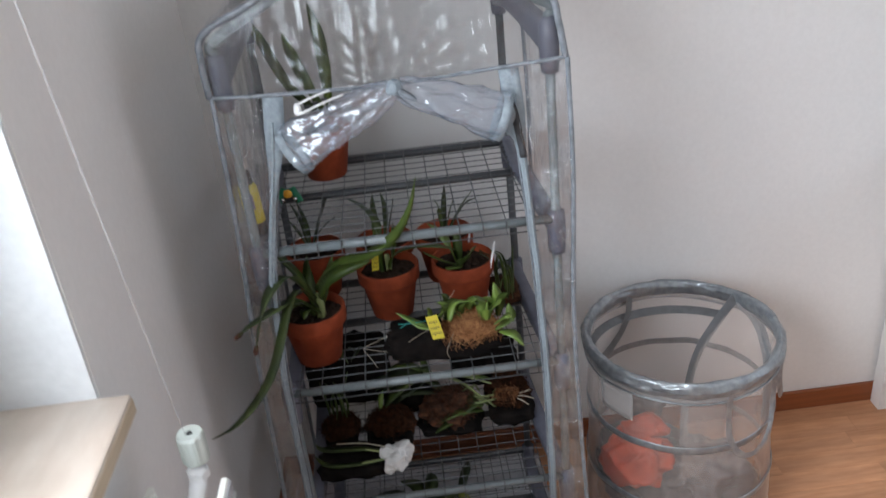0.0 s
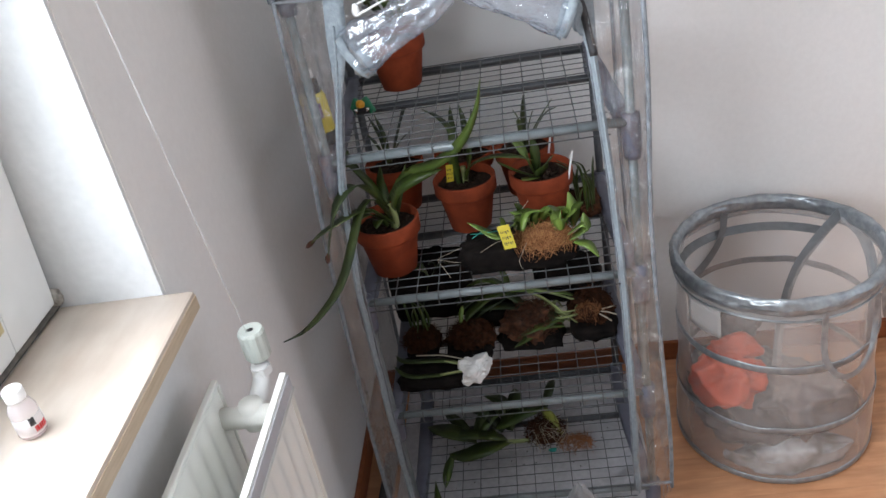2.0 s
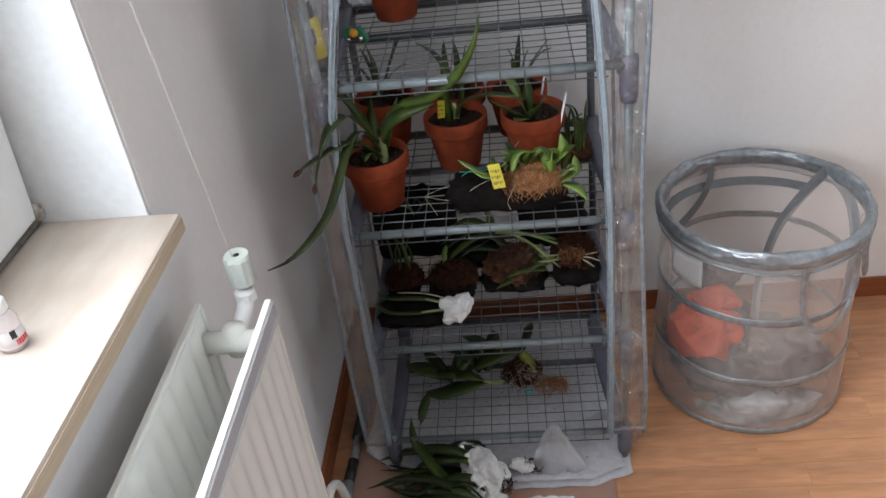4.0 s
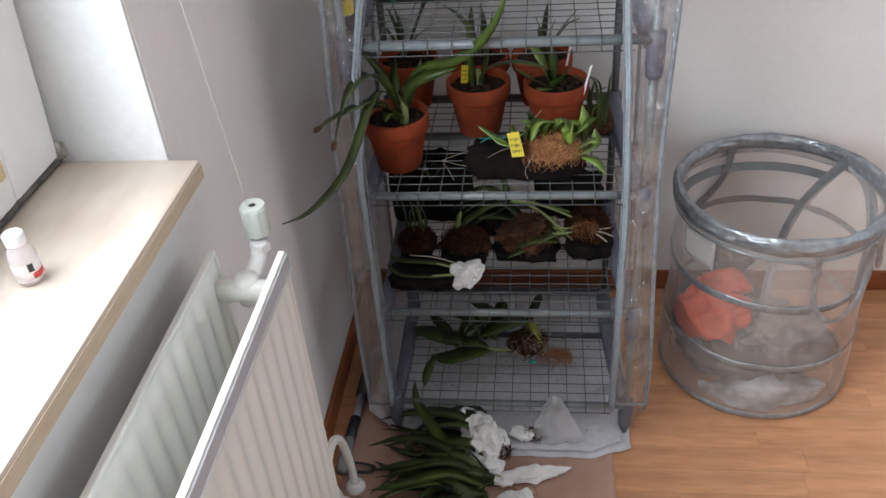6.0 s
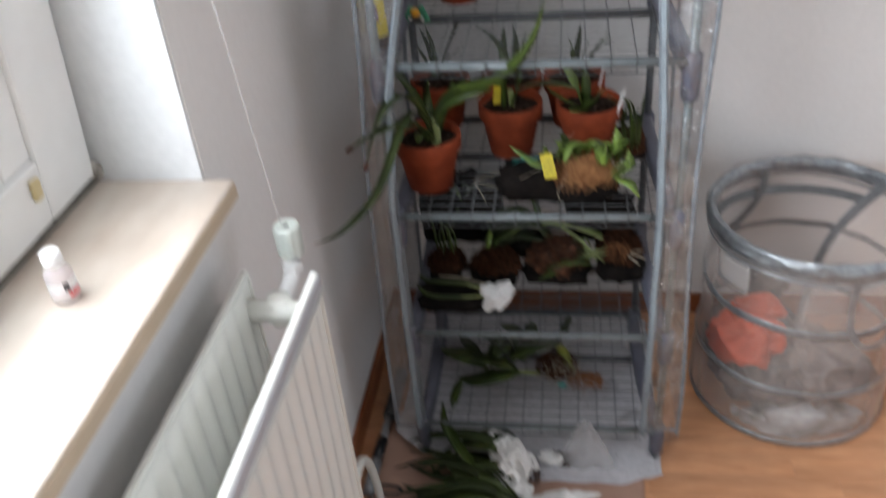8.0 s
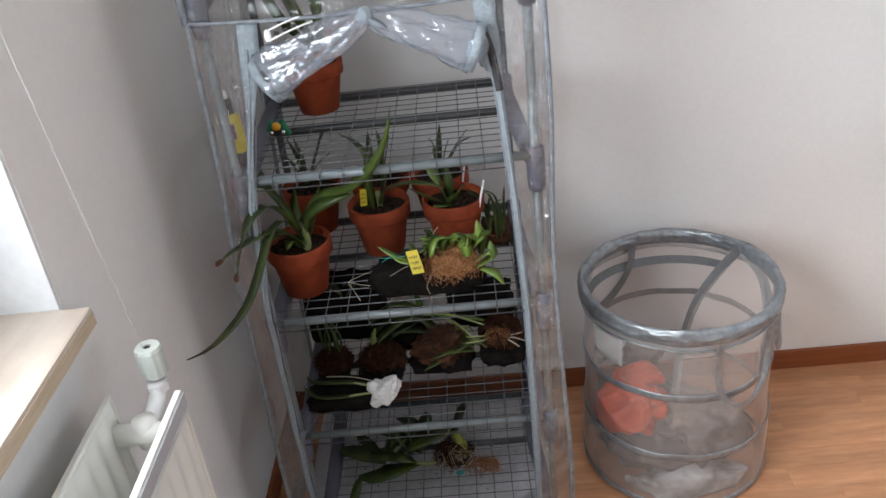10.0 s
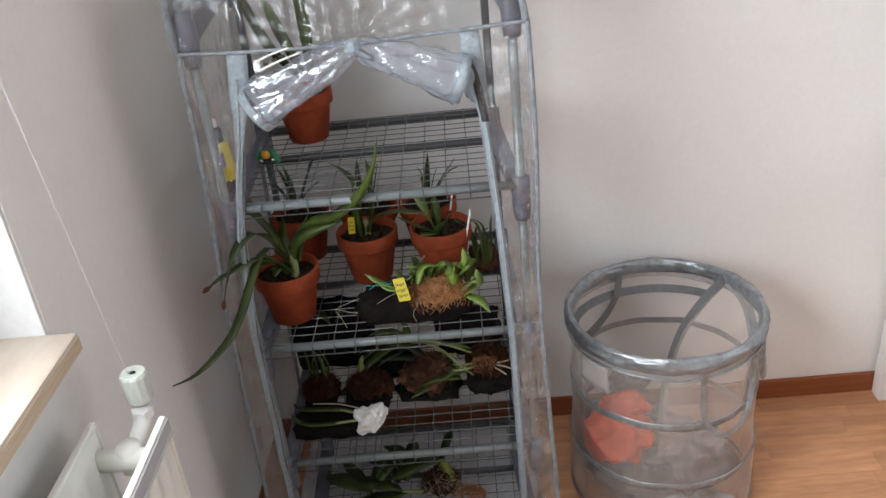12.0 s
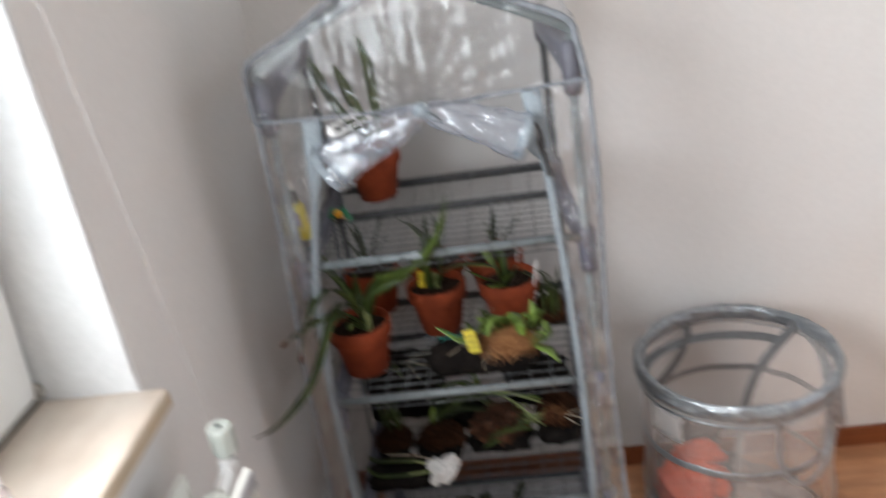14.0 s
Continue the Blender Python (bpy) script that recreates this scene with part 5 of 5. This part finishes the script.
def crumpled(centre, size, seed, owner, name="tissue_wrap", tilt=0.0):
    m = Matrix.Rotation(tilt, 4, "Z")
    bm = lump(centre, size, seed, 0.38, 1.6, 4, m)
    c = Vector(centre)
    for v in bm.verts:
        d = v.co - c
        q = d * 30
        fold = 1 - 2 * abs(noise.noise(Vector((q.x * 1.5, q.y * 0.5, q.z * 0.8)) + Vector((seed, 1, 2))))
        crease = 1 - 2 * abs(noise.noise(q * 0.40 + Vector((5, seed, 2))))
        v.co += d.normalized() * (0.0035 * fold + 0.013 * crease - 0.009)
        v.co.z = max(v.co.z, centre[2] - size[2] * 0.85)
    return part(name, bm, PAPER, owner, "crumpled white tissue paper", smooth=False)


crumpled((0.178, 0.078, 0.4215), (0.036, 0.036, 0.030), 71, wrap)
leaf([(0.147, 0.097, 0.425), (0.096, 0.104, 0.432), (0.017, 0.116, 0.430), (-0.012, 0.150, 0.425)], 0.016, wrap, LEAF_DARK)
leaf([(0.149, 0.077, 0.418), (0.086, 0.072, 0.418), (0.022, 0.077, 0.420), (-0.012, 0.110, 0.426)], 0.014, wrap, LEAF_DARK)
part("stem", tube([(0.165, 0.085, 0.425), (0.130, 0.095, 0.430), (0.105, 0.102, 0.432)], 0.003, 6, 8), STEM, wrap)
part("stem", tube([(0.165, 0.078, 0.420), (0.125, 0.075, 0.420), (0.095, 0.073, 0.419)], 0.003, 6, 8), STEM, wrap)
part("root", tube([(0.15, 0.105, 0.43), (0.10, 0.118, 0.437), (0.04, 0.128, 0.436)], 0.0014, 5, 10), ROOT, wrap, "pale aerial root")

# ---------------------------------------------------------------- bottom shelf
Z4 = SHELF[0] + 0.006
division = thing("orchid_division", (0.2, 0.17, Z4), "broad-leaved orchid division with bare roots on the lowest shelf", "plant")
leaf([(0.213, 0.158, 0.120), (0.159, 0.104, 0.150), (0.111, 0.101, 0.140), (0.064, 0.133, 0.120)], 0.052, division, LEAF)
leaf([(0.208, 0.151, 0.130), (0.178, 0.138, 0.160), (0.139, 0.152, 0.150)], 0.039, division, LEAF)
leaf([(0.299, 0.260, 0.130), (0.251, 0.207, 0.160), (0.181, 0.181, 0.140)], 0.055, division, LEAF)
leaf([(0.190, 0.261, 0.130), (0.165, 0.212, 0.150), (0.132, 0.165, 0.130)], 0.039, division, LEAF)
leaf([(0.131, 0.170, 0.120), (0.076, 0.171, 0.150), (0.006, 0.226, 0.130)], 0.049, division, LEAF_DARK)
leaf([(0.123, 0.184, 0.120), (0.087, 0.209, 0.150), (0.051, 0.264, 0.140)], 0.029, division, LEAF_DARK)
leaf([(0.123, 0.191, 0.120), (0.152, 0.211, 0.160), (0.164, 0.243, 0.170)], 0.029, division, LEAF_DARK)
leaf([(0.076, 0.122, 0.130), (0.061, 0.087, 0.110), (0.055, 0.043, 0.100)], 0.023, division, LEAF)
for p, w in (([(0.20, 0.19, 0.125), (0.15, 0.225, 0.165), (0.085, 0.255, 0.150)], 0.040), ([(0.215, 0.20, 0.125), (0.20, 0.25, 0.165), (0.155, 0.30, 0.150)], 0.038),
             ([(0.215, 0.19, 0.125), (0.235, 0.245, 0.172), (0.235, 0.30, 0.165)], 0.036), ([(0.20, 0.17, 0.122), (0.13, 0.155, 0.152), (0.07, 0.175, 0.140)], 0.036), ([(0.30, 0.24, 0.125), (0.325, 0.285, 0.165), (0.335, 0.33, 0.160)], 0.024)):
    leaf(p, w, division, LEAF_DARK, shape=oval)
part("pseudobulb", tube([(0.304, 0.237, 0.14), (0.322, 0.195, 0.14), (0.343, 0.160, 0.125)], 0.012, 10, 10, taper=lambda u: 0.35 + 0.9 * math.sin(math.pi * min(0.95, 0.1 + u)) ), mat("yellow_green_bulb", (0.26, 0.28, 0.05), 0.4, (0.16, 0.19, 0.03), 20), division, "yellow-green swollen bulb")
part("stem", tube([(0.205, 0.155, 0.122), (0.235, 0.158, 0.118), (0.262, 0.160, 0.116)], 0.0055, 8, 8), STEM, division)
part("root_ball", lump((0.305, 0.175, 0.122), (0.036, 0.036, 0.014), 81, 0.6, 2, 3), FIBRE_DARK, division)
fibres((0.308, 0.17, 0.122), (0.045, 0.045, 0.018), 46, 82, division, ROOT, 0.0005, 0.075, "root_tangle")
fibres((0.302, 0.178, 0.124), (0.046, 0.046, 0.020), 220, 84, division, FIBRE_DARK, 0.0006, 0.06, "root_tangle")
fibres((0.372, 0.140, 0.112), (0.038, 0.018, 0.008), 200, 83, division, FIBRE, 0.0005, 0.04, "fibre_wisp")
part("thread", lump((0.316, 0.121, 0.115), (0.010, 0.006, 0.004), 85, 0.4, 3, 2), TEAL, division, "teal tying thread")

# ---------------------------------------------------------------- things on the floor
mat_film = thing("floor_film", (0.2, -0.2, 0), "pinkish translucent plastic sheet spread on the floor", "plastic sheet")
part("sheet", sheet(lambda u, v: (-0.125 + 0.628 * u + 0.006 * noise.noise(Vector((v * 5, u, 0))), -0.62 + 0.72 * v + 0.004 * noise.noise(Vector((u * 5, v, 3))),
                                  0.0015 + 0.0035 * abs(noise.noise(Vector((u * 7, v * 9, 1)))) + 0.003 * max(0.0, 1 - abs(u - 0.52 - 0.1 * v) * 40) + 0.0025 * max(0.0, 1 - abs(v - 0.45 + 0.15 * u) * 45)), 40, 40, 0.0006), PINK, mat_film)
cloth = thing("kitchen_paper", (0.25, 0.1, 0), "white layered kitchen paper under the rack and in front", "paper")


def cloth_fn(u, v, lift=0.0, grow=0.0):
    x = -0.085 + (0.625 + grow) * u
    y0 = 0.025 - 0.105 * min(1, u * 2.2) ** 0.8 + 0.035 * max(0, u - 0.85) / 0.15 - grow * 0.5
    y0 += 0.006 * noise.noise(Vector((x * 22, lift * 90, 3)))
    x += 0.008 * max(0, u - 0.9) * 10 * noise.noise(Vector((v * 9, lift * 60, 8)))
    y = y0 + (0.50 - y0) * v
    z = 0.004 + lift + 0.004 * abs(noise.noise(Vector((x * 14, y * 14, lift * 100)))) + 0.003 * math.sin(x * 30 + y * 12) ** 2
    corner = max(0, 1 - math.hypot((x + 0.07) / 0.07, (y - 0.04) / 0.06))
    right = max(0, 1 - math.hypot((x - 0.50) / 0.05, (y - 0.07) / 0.06))
    return (x, y, z + 0.05 * corner + 0.05 * right)


part("paper_sheet", sheet(lambda u, v: cloth_fn(u, v, 0.0, 0.006), 60, 40, 0.0006), CLOTH, cloth)
part("paper_sheet", sheet(lambda u, v: Vector(cloth_fn(u * 0.985, v, 0.007)) + Vector((0, 0.012, 0)), 60, 40, 0.0006), CLOTH, cloth)
gr = random.Random(77)
bm = bmesh.new()
for _ in range(46):
    lump((gr.uniform(0.02, 0.5), gr.uniform(-0.06, 0.32), 0.0195), (gr.uniform(0.001, 0.004), gr.uniform(0.001, 0.002), 0.0012), gr.uniform(0, 90), 0.4, 2, 1, Matrix.Rotation(gr.uniform(0, 3), 4, "Z"), bm)
crumbs = thing("bark_crumbs", (0.25, 0.1, 0.018), "dark bark crumbs scattered over the white paper", "crumbs")
tagged(part("crumb", bm, SOIL, crumbs), kind="stuff")
tissue = thing("tissue_scrap", (0.37, 0.02, 0.01), "thin translucent tissue leaning against the lowest shelf bar", "tissue")


def scrap(u, v):
    w = (0.066 - 0.050 * v ** 1.3) * (1 + 0.15 * noise.noise(Vector((v * 4, 0, 2))))
    x = 0.374 + (u - 0.5) * 2 * w - 0.006 * v
    return (x, -0.040 + 0.016 * v + 0.012 * noise.noise(Vector((u * 4, v * 4, 7))) - 0.012 * math.sin(math.pi * u), 0.013 + (0.120 + 0.03 * math.sin(math.pi * u)) * v)


part("tissue_sheet", sheet(scrap, 16, 20), film("thin_tissue", (0.92, 0.92, 0.93), 0.30, 0.2, 0.5, 0.2, 30, (0.80, 0.80, 0.82)), tissue)

bundle = thing("bare_root_orchids", (0.1, -0.13, 0), "heap of long dark green leaves of bare-root orchids", "plant")
gr = random.Random(23)


def blade(u):
    return max(0.04, min(1.0, 0.5 + 2.2 * u, ((1 - u) * 2.4) ** 0.7))


for f in range(12):
    # one plant: a fan of long narrow leaves from one base
    fx, fy = 0.215 + gr.uniform(-0.035, 0.03), -0.045 - 0.024 * f + gr.uniform(-0.008, 0.008)
    turn = gr.uniform(-0.34, 0.42)
    for k in range(6):
        a = math.pi + turn + (k - 2.5) * 0.10 + gr.uniform(-0.12, 0.12)
        ln = gr.uniform(0.12, 0.30)
        ln = min(ln, (fx + 0.095) / max(0.3, -math.cos(a)))
        d = Vector((math.cos(a), -math.sin(a), 0))
        n_ = Vector((-d.y, d.x, 0))
        z0, zm, zt = 0.012 + 0.022 * gr.random(), 0.018 + 0.07 * gr.random(), 0.008 + 0.03 * gr.random()
        bend = gr.uniform(-0.045, 0.045)
        p0 = Vector((fx, fy, z0))
        pts = [p0, p0 + d * ln * 0.33 + n_ * bend * 0.7 + Vector((0, 0, zm - z0)), p0 + d * ln * 0.70 + n_ * bend + Vector((0, 0, zm * 0.75 - z0)), p0 + d * ln + Vector((0, 0, zt - z0))]
        pts = [(p.x, min(p.y, 0.012), p.z) for p in pts]
        leaf(pts, gr.uniform(0.011, 0.026), bundle, LEAF if gr.random() < 0.2 else LEAF_DARK, fold=gr.uniform(0.1, 0.5), shape=blade, face=(gr.uniform(-0.5, 0.5), gr.uniform(-0.9, 0.5), 1))
leaf([(0.193, -0.157, 0.03), (0.133, -0.125, 0.055), (0.061, -0.034, 0.085), (0.041, 0.000, 0.102), (0.033, 0.050, 0.118)], 0.022, bundle, LEAF)
leaf([(0.160, -0.12, 0.04), (0.085, -0.05, 0.07), (0.062, -0.02, 0.085), (0.055, 0.0, 0.095)], 0.016, bundle, LEAF)
leaf([(0.16, -0.265, 0.03), (0.14, -0.268, 0.05), (0.12, -0.262, 0.045)], 0.022, bundle, LEAF_LIGHT, shape=oval)
for x in (0.22, 0.25):
    part("stem", tube([(x - 0.04, -0.10 - x * 0.2, 0.02), (x, -0.11 - x * 0.2, 0.02)], 0.005, 7, 4), STEM, bundle)
fibres((0.238, -0.085, 0.03), (0.026, 0.03, 0.02), 110, 91, bundle, FIBRE_DARK, 0.0008, 0.04, "roots")
fibres((0.315, -0.035, 0.025), (0.025, 0.012, 0.012), 60, 92, bundle, FIBRE_DARK, 0.0011, 0.035, "roots")
fibres((0.30, -0.21, 0.012), (0.03, 0.03, 0.008), 26, 93, bundle, FIBRE, 0.0006, 0.06, "roots")
for label, c, s, seed, tilt in (("crumpled white tissue round orchid roots", (0.194, -0.068, 0.046), (0.056, 0.064, 0.040), 101, 0.5),
                                ("small crumpled white tissue", (0.160, -0.012, 0.062), (0.018, 0.016, 0.018), 103, 0.2),
                                ("small crumpled white tissue by the roots", (0.292, -0.036, 0.030), (0.026, 0.013, 0.015), 105, -0.2),
                                ("small torn white tissue among leaves", (0.226, -0.128, 0.026), (0.028, 0.018, 0.015), 107, 0.1),
                                ("long twisted white tissue wrapped round roots", (0.325, -0.142, 0.020), (0.068, 0.019, 0.014), 109, 0.2),
                                ("white tissue end beside a stem", (0.252, -0.166, 0.018), (0.022, 0.012, 0.010), 113, 0.15),
                                ("crumpled white tissue round another root ball", (0.285, -0.237, 0.032), (0.034, 0.034, 0.028), 111, 0.0)):
    o = thing("tissue_wad", (c[0], c[1], 0.006), label, "tissue", "white tissues on the floor")
    crumpled(c, s, seed, o, "wad", tilt)

# stick against the baseboard
stick = thing("folded_umbrella_stick", (-0.12, 0.0, 0), "black and grey telescopic stick lying along the baseboard", "stick")
pts = [(-0.112, 0.25, 0.018), (-0.117, 0.09, 0.016), (-0.120, 0.015, 0.014), (-0.123, -0.055, 0.016), (-0.125, -0.15, 0.014)]
for a, b, r, m_ in ((0, 1, 0.017, BLACK), (1, 2, 0.010, GREYTOOL), (2, 3, 0.013, BLACK), (3, 4, 0.014, GREYTOOL)):
    part("section", tube([pts[a], pts[b]], r, 12), m_, stick)
part("loop", tube([(-0.120, -0.13, 0.02), (-0.085, -0.125, 0.016), (-0.052, -0.130, 0.012), (-0.060, -0.145, 0.010), (-0.115, -0.148, 0.014)], 0.004, 7, 20, flat=0.4), BLACK, stick, "black strap loop")

# ---------------------------------------------------------------- small things
vial = thing("vial", (-0.245, -0.69, SZ + 0.008), "small clear bottle with white cap and pink liquid", "bottle")
VX, VY, VZ = -0.249, -0.674, SZ + 0.0095
VS = 0.98
part("glass", lathe([(r * VS, z * VS) for r, z in [(0, 0), (0.0145, 0), (0.0165, 0.003), (0.0165, 0.038), (0.013, 0.046), (0.010, 0.050), (0.010, 0.056)]], (VX, VY, VZ), 24), BOTTLE, vial)
part("liquid", lathe([(r * VS, z * VS) for r, z in [(0, 0.002), (0.015, 0.002), (0.0152, 0.009), (0, 0.009)]], (VX, VY, VZ), 24), mat("pink_liquid", (0.88, 0.55, 0.53), 0.2, scale=20), vial, "pink liquid")
part("cap", lathe([(r * VS, z * VS) for r, z in [(0, 0.052), (0.0115, 0.052), (0.012, 0.054), (0.012, 0.065), (0.0105, 0.067), (0, 0.067)]], (VX, VY, VZ), 24), WHITE, vial, "white ribbed cap")
def on_vial(u, v, a0, a1, z0, z1):
    a = a0 + (a1 - a0) * u
    return (VX + 0.0170 * VS * math.cos(a), VY + 0.0170 * VS * math.sin(a), VZ + VS * (z0 + (z1 - z0) * v))
part("paper_label", sheet(lambda u, v: on_vial(u, v, -2.2, 0.6, 0.006, 0.030), 14, 2, 0.0003), film("clear_label", (0.97, 0.96, 0.96), 0.5, 0.5, 0.3, 0.0, 30, (0.9, 0.88, 0.88)), vial)
part("label_print", sheet(lambda u, v: on_vial(u, v, -0.7, 0.35, 0.009, 0.017), 8, 1, 0.0006), RED, vial, "red printed patch")
part("label_print", sheet(lambda u, v: on_vial(u, v, -0.9, -0.5, 0.019, 0.030), 4, 1, 0.0006), BLACK, vial, "black print")

glue = thing("glue_bottle", (-0.022, 0.075, SHELF[3]), "yellow bottle with black cap on the top shelf", "bottle")
gm = Matrix.Translation((-0.012, 0.062, SHELF[3] + 0.004)) @ Matrix.Rotation(radians(-3), 4, "Y") @ Matrix.Scale(1.34, 4)
for nm, prof, m_ in (("bottle_body", [(0, 0.02), (0.012, 0.02), (0.013, 0.022), (0.013, 0.070), (0.010, 0.076), (0, 0.076)], YELLOW), ("cap", [(0, 0.074), (0.009, 0.074), (0.008, 0.092), (0.006, 0.097), (0, 0.097)], BLACK),
                     ("cap_tip", [(0, 0.097), (0.005, 0.097), (0.004, 0.108), (0, 0.109)], WHITE), ("foot", [(0, -0.004), (0.010, -0.004), (0.0125, 0.004), (0.0125, 0.020), (0, 0.02)], BLACK)):
    bm = lathe(prof, (0, 0, 0), 20)
    bmesh.ops.transform(bm, matrix=gm, verts=bm.verts)
    part(nm, bm, m_, glue)
bm = sheet(lambda u, v: gm @ Vector((0.0134 * math.cos(-2.3 + 1.2 * u), 0.0134 * math.sin(-2.3 + 1.2 * u), 0.042 + 0.022 * v)), 6, 2, 0.0003)
part("label_print", bm, mat("purple_print", (0.12, 0.06, 0.14), 0.5, scale=60), glue)

clip = thing("plant_clip", (0.03, 0.2, SHELF[3]), "green and yellow plastic clip on the top shelf", "clip")
for x, t_ in ((0.016, 0.5), (0.046, -0.4)):
    m = Matrix.Translation((x, 0.205, SHELF[3] + 0.014)) @ Matrix.Rotation(t_, 4, "Y")
    part("jaw", box(-0.007, -0.006, -0.018, 0.007, 0.006, 0.018, 0.004, m=m), GREEN_PLASTIC, clip)
part("spring", lump((0.031, 0.198, SHELF[3] + 0.020), (0.009, 0.007, 0.009), 3, 0.1), mat("orange_yellow_plastic", (0.75, 0.36, 0.02), 0.4, scale=40), clip, "orange-yellow spring cap")
for x in (0.020, 0.044):
    part("pin", lathe([(0, 0), (0.004, 0), (0.004, 0.008), (0, 0.008)], (x, 0.196, SHELF[3] + 0.0045), 10), CHROME, clip)

# ---------------------------------------------------------------- laminate floor
structure("floor", box(WX, RY, -0.06, RX, WY, -0.003), JOINT, "oak laminate strip floor with fine joints", "floor")
floor = bpy.data.objects["floor"]
SW, SL = 0.066, 0.42


def strip_mesh(length):
    bm = box(0, 0, -0.003, length - 0.0012, SW - 0.0005, 0.0)
    me = bpy.data.meshes.new("strip")
    bm.to_mesh(me)
    bm.free()
    me.materials.append(OAK)
    return me


rest = bmesh.new()
meshes = {}
rng = random.Random(5)
row = 0
y = WY - SW
while y > RY:
    x = WX - rng.uniform(0, SL)
    near = y > -0.75
    while x < RX:
        ln = SL * rng.choice((0.8, 1.0, 1.0, 1.15))
        a, b = max(x, WX), min(x + ln, RX)
        if b - a > 0.02:
            if near and a < 2.0:
                key = 1.0
                if key not in meshes:
                    meshes[key] = strip_mesh(key)
                o = new("floor_strip", meshes[key])
                o.location, o.scale = (a, y, 0), (b - a, 1, 1)
                o.parent = floor
            else:
                box(a, y, -0.003, b - 0.0007, y + SW - 0.0007, 0, bm=rest)
        x += ln
    y -= SW
    row += 1
far = part("floor_strips", rest, OAK, floor, smooth=False)
tagged(far, kind="stuff")
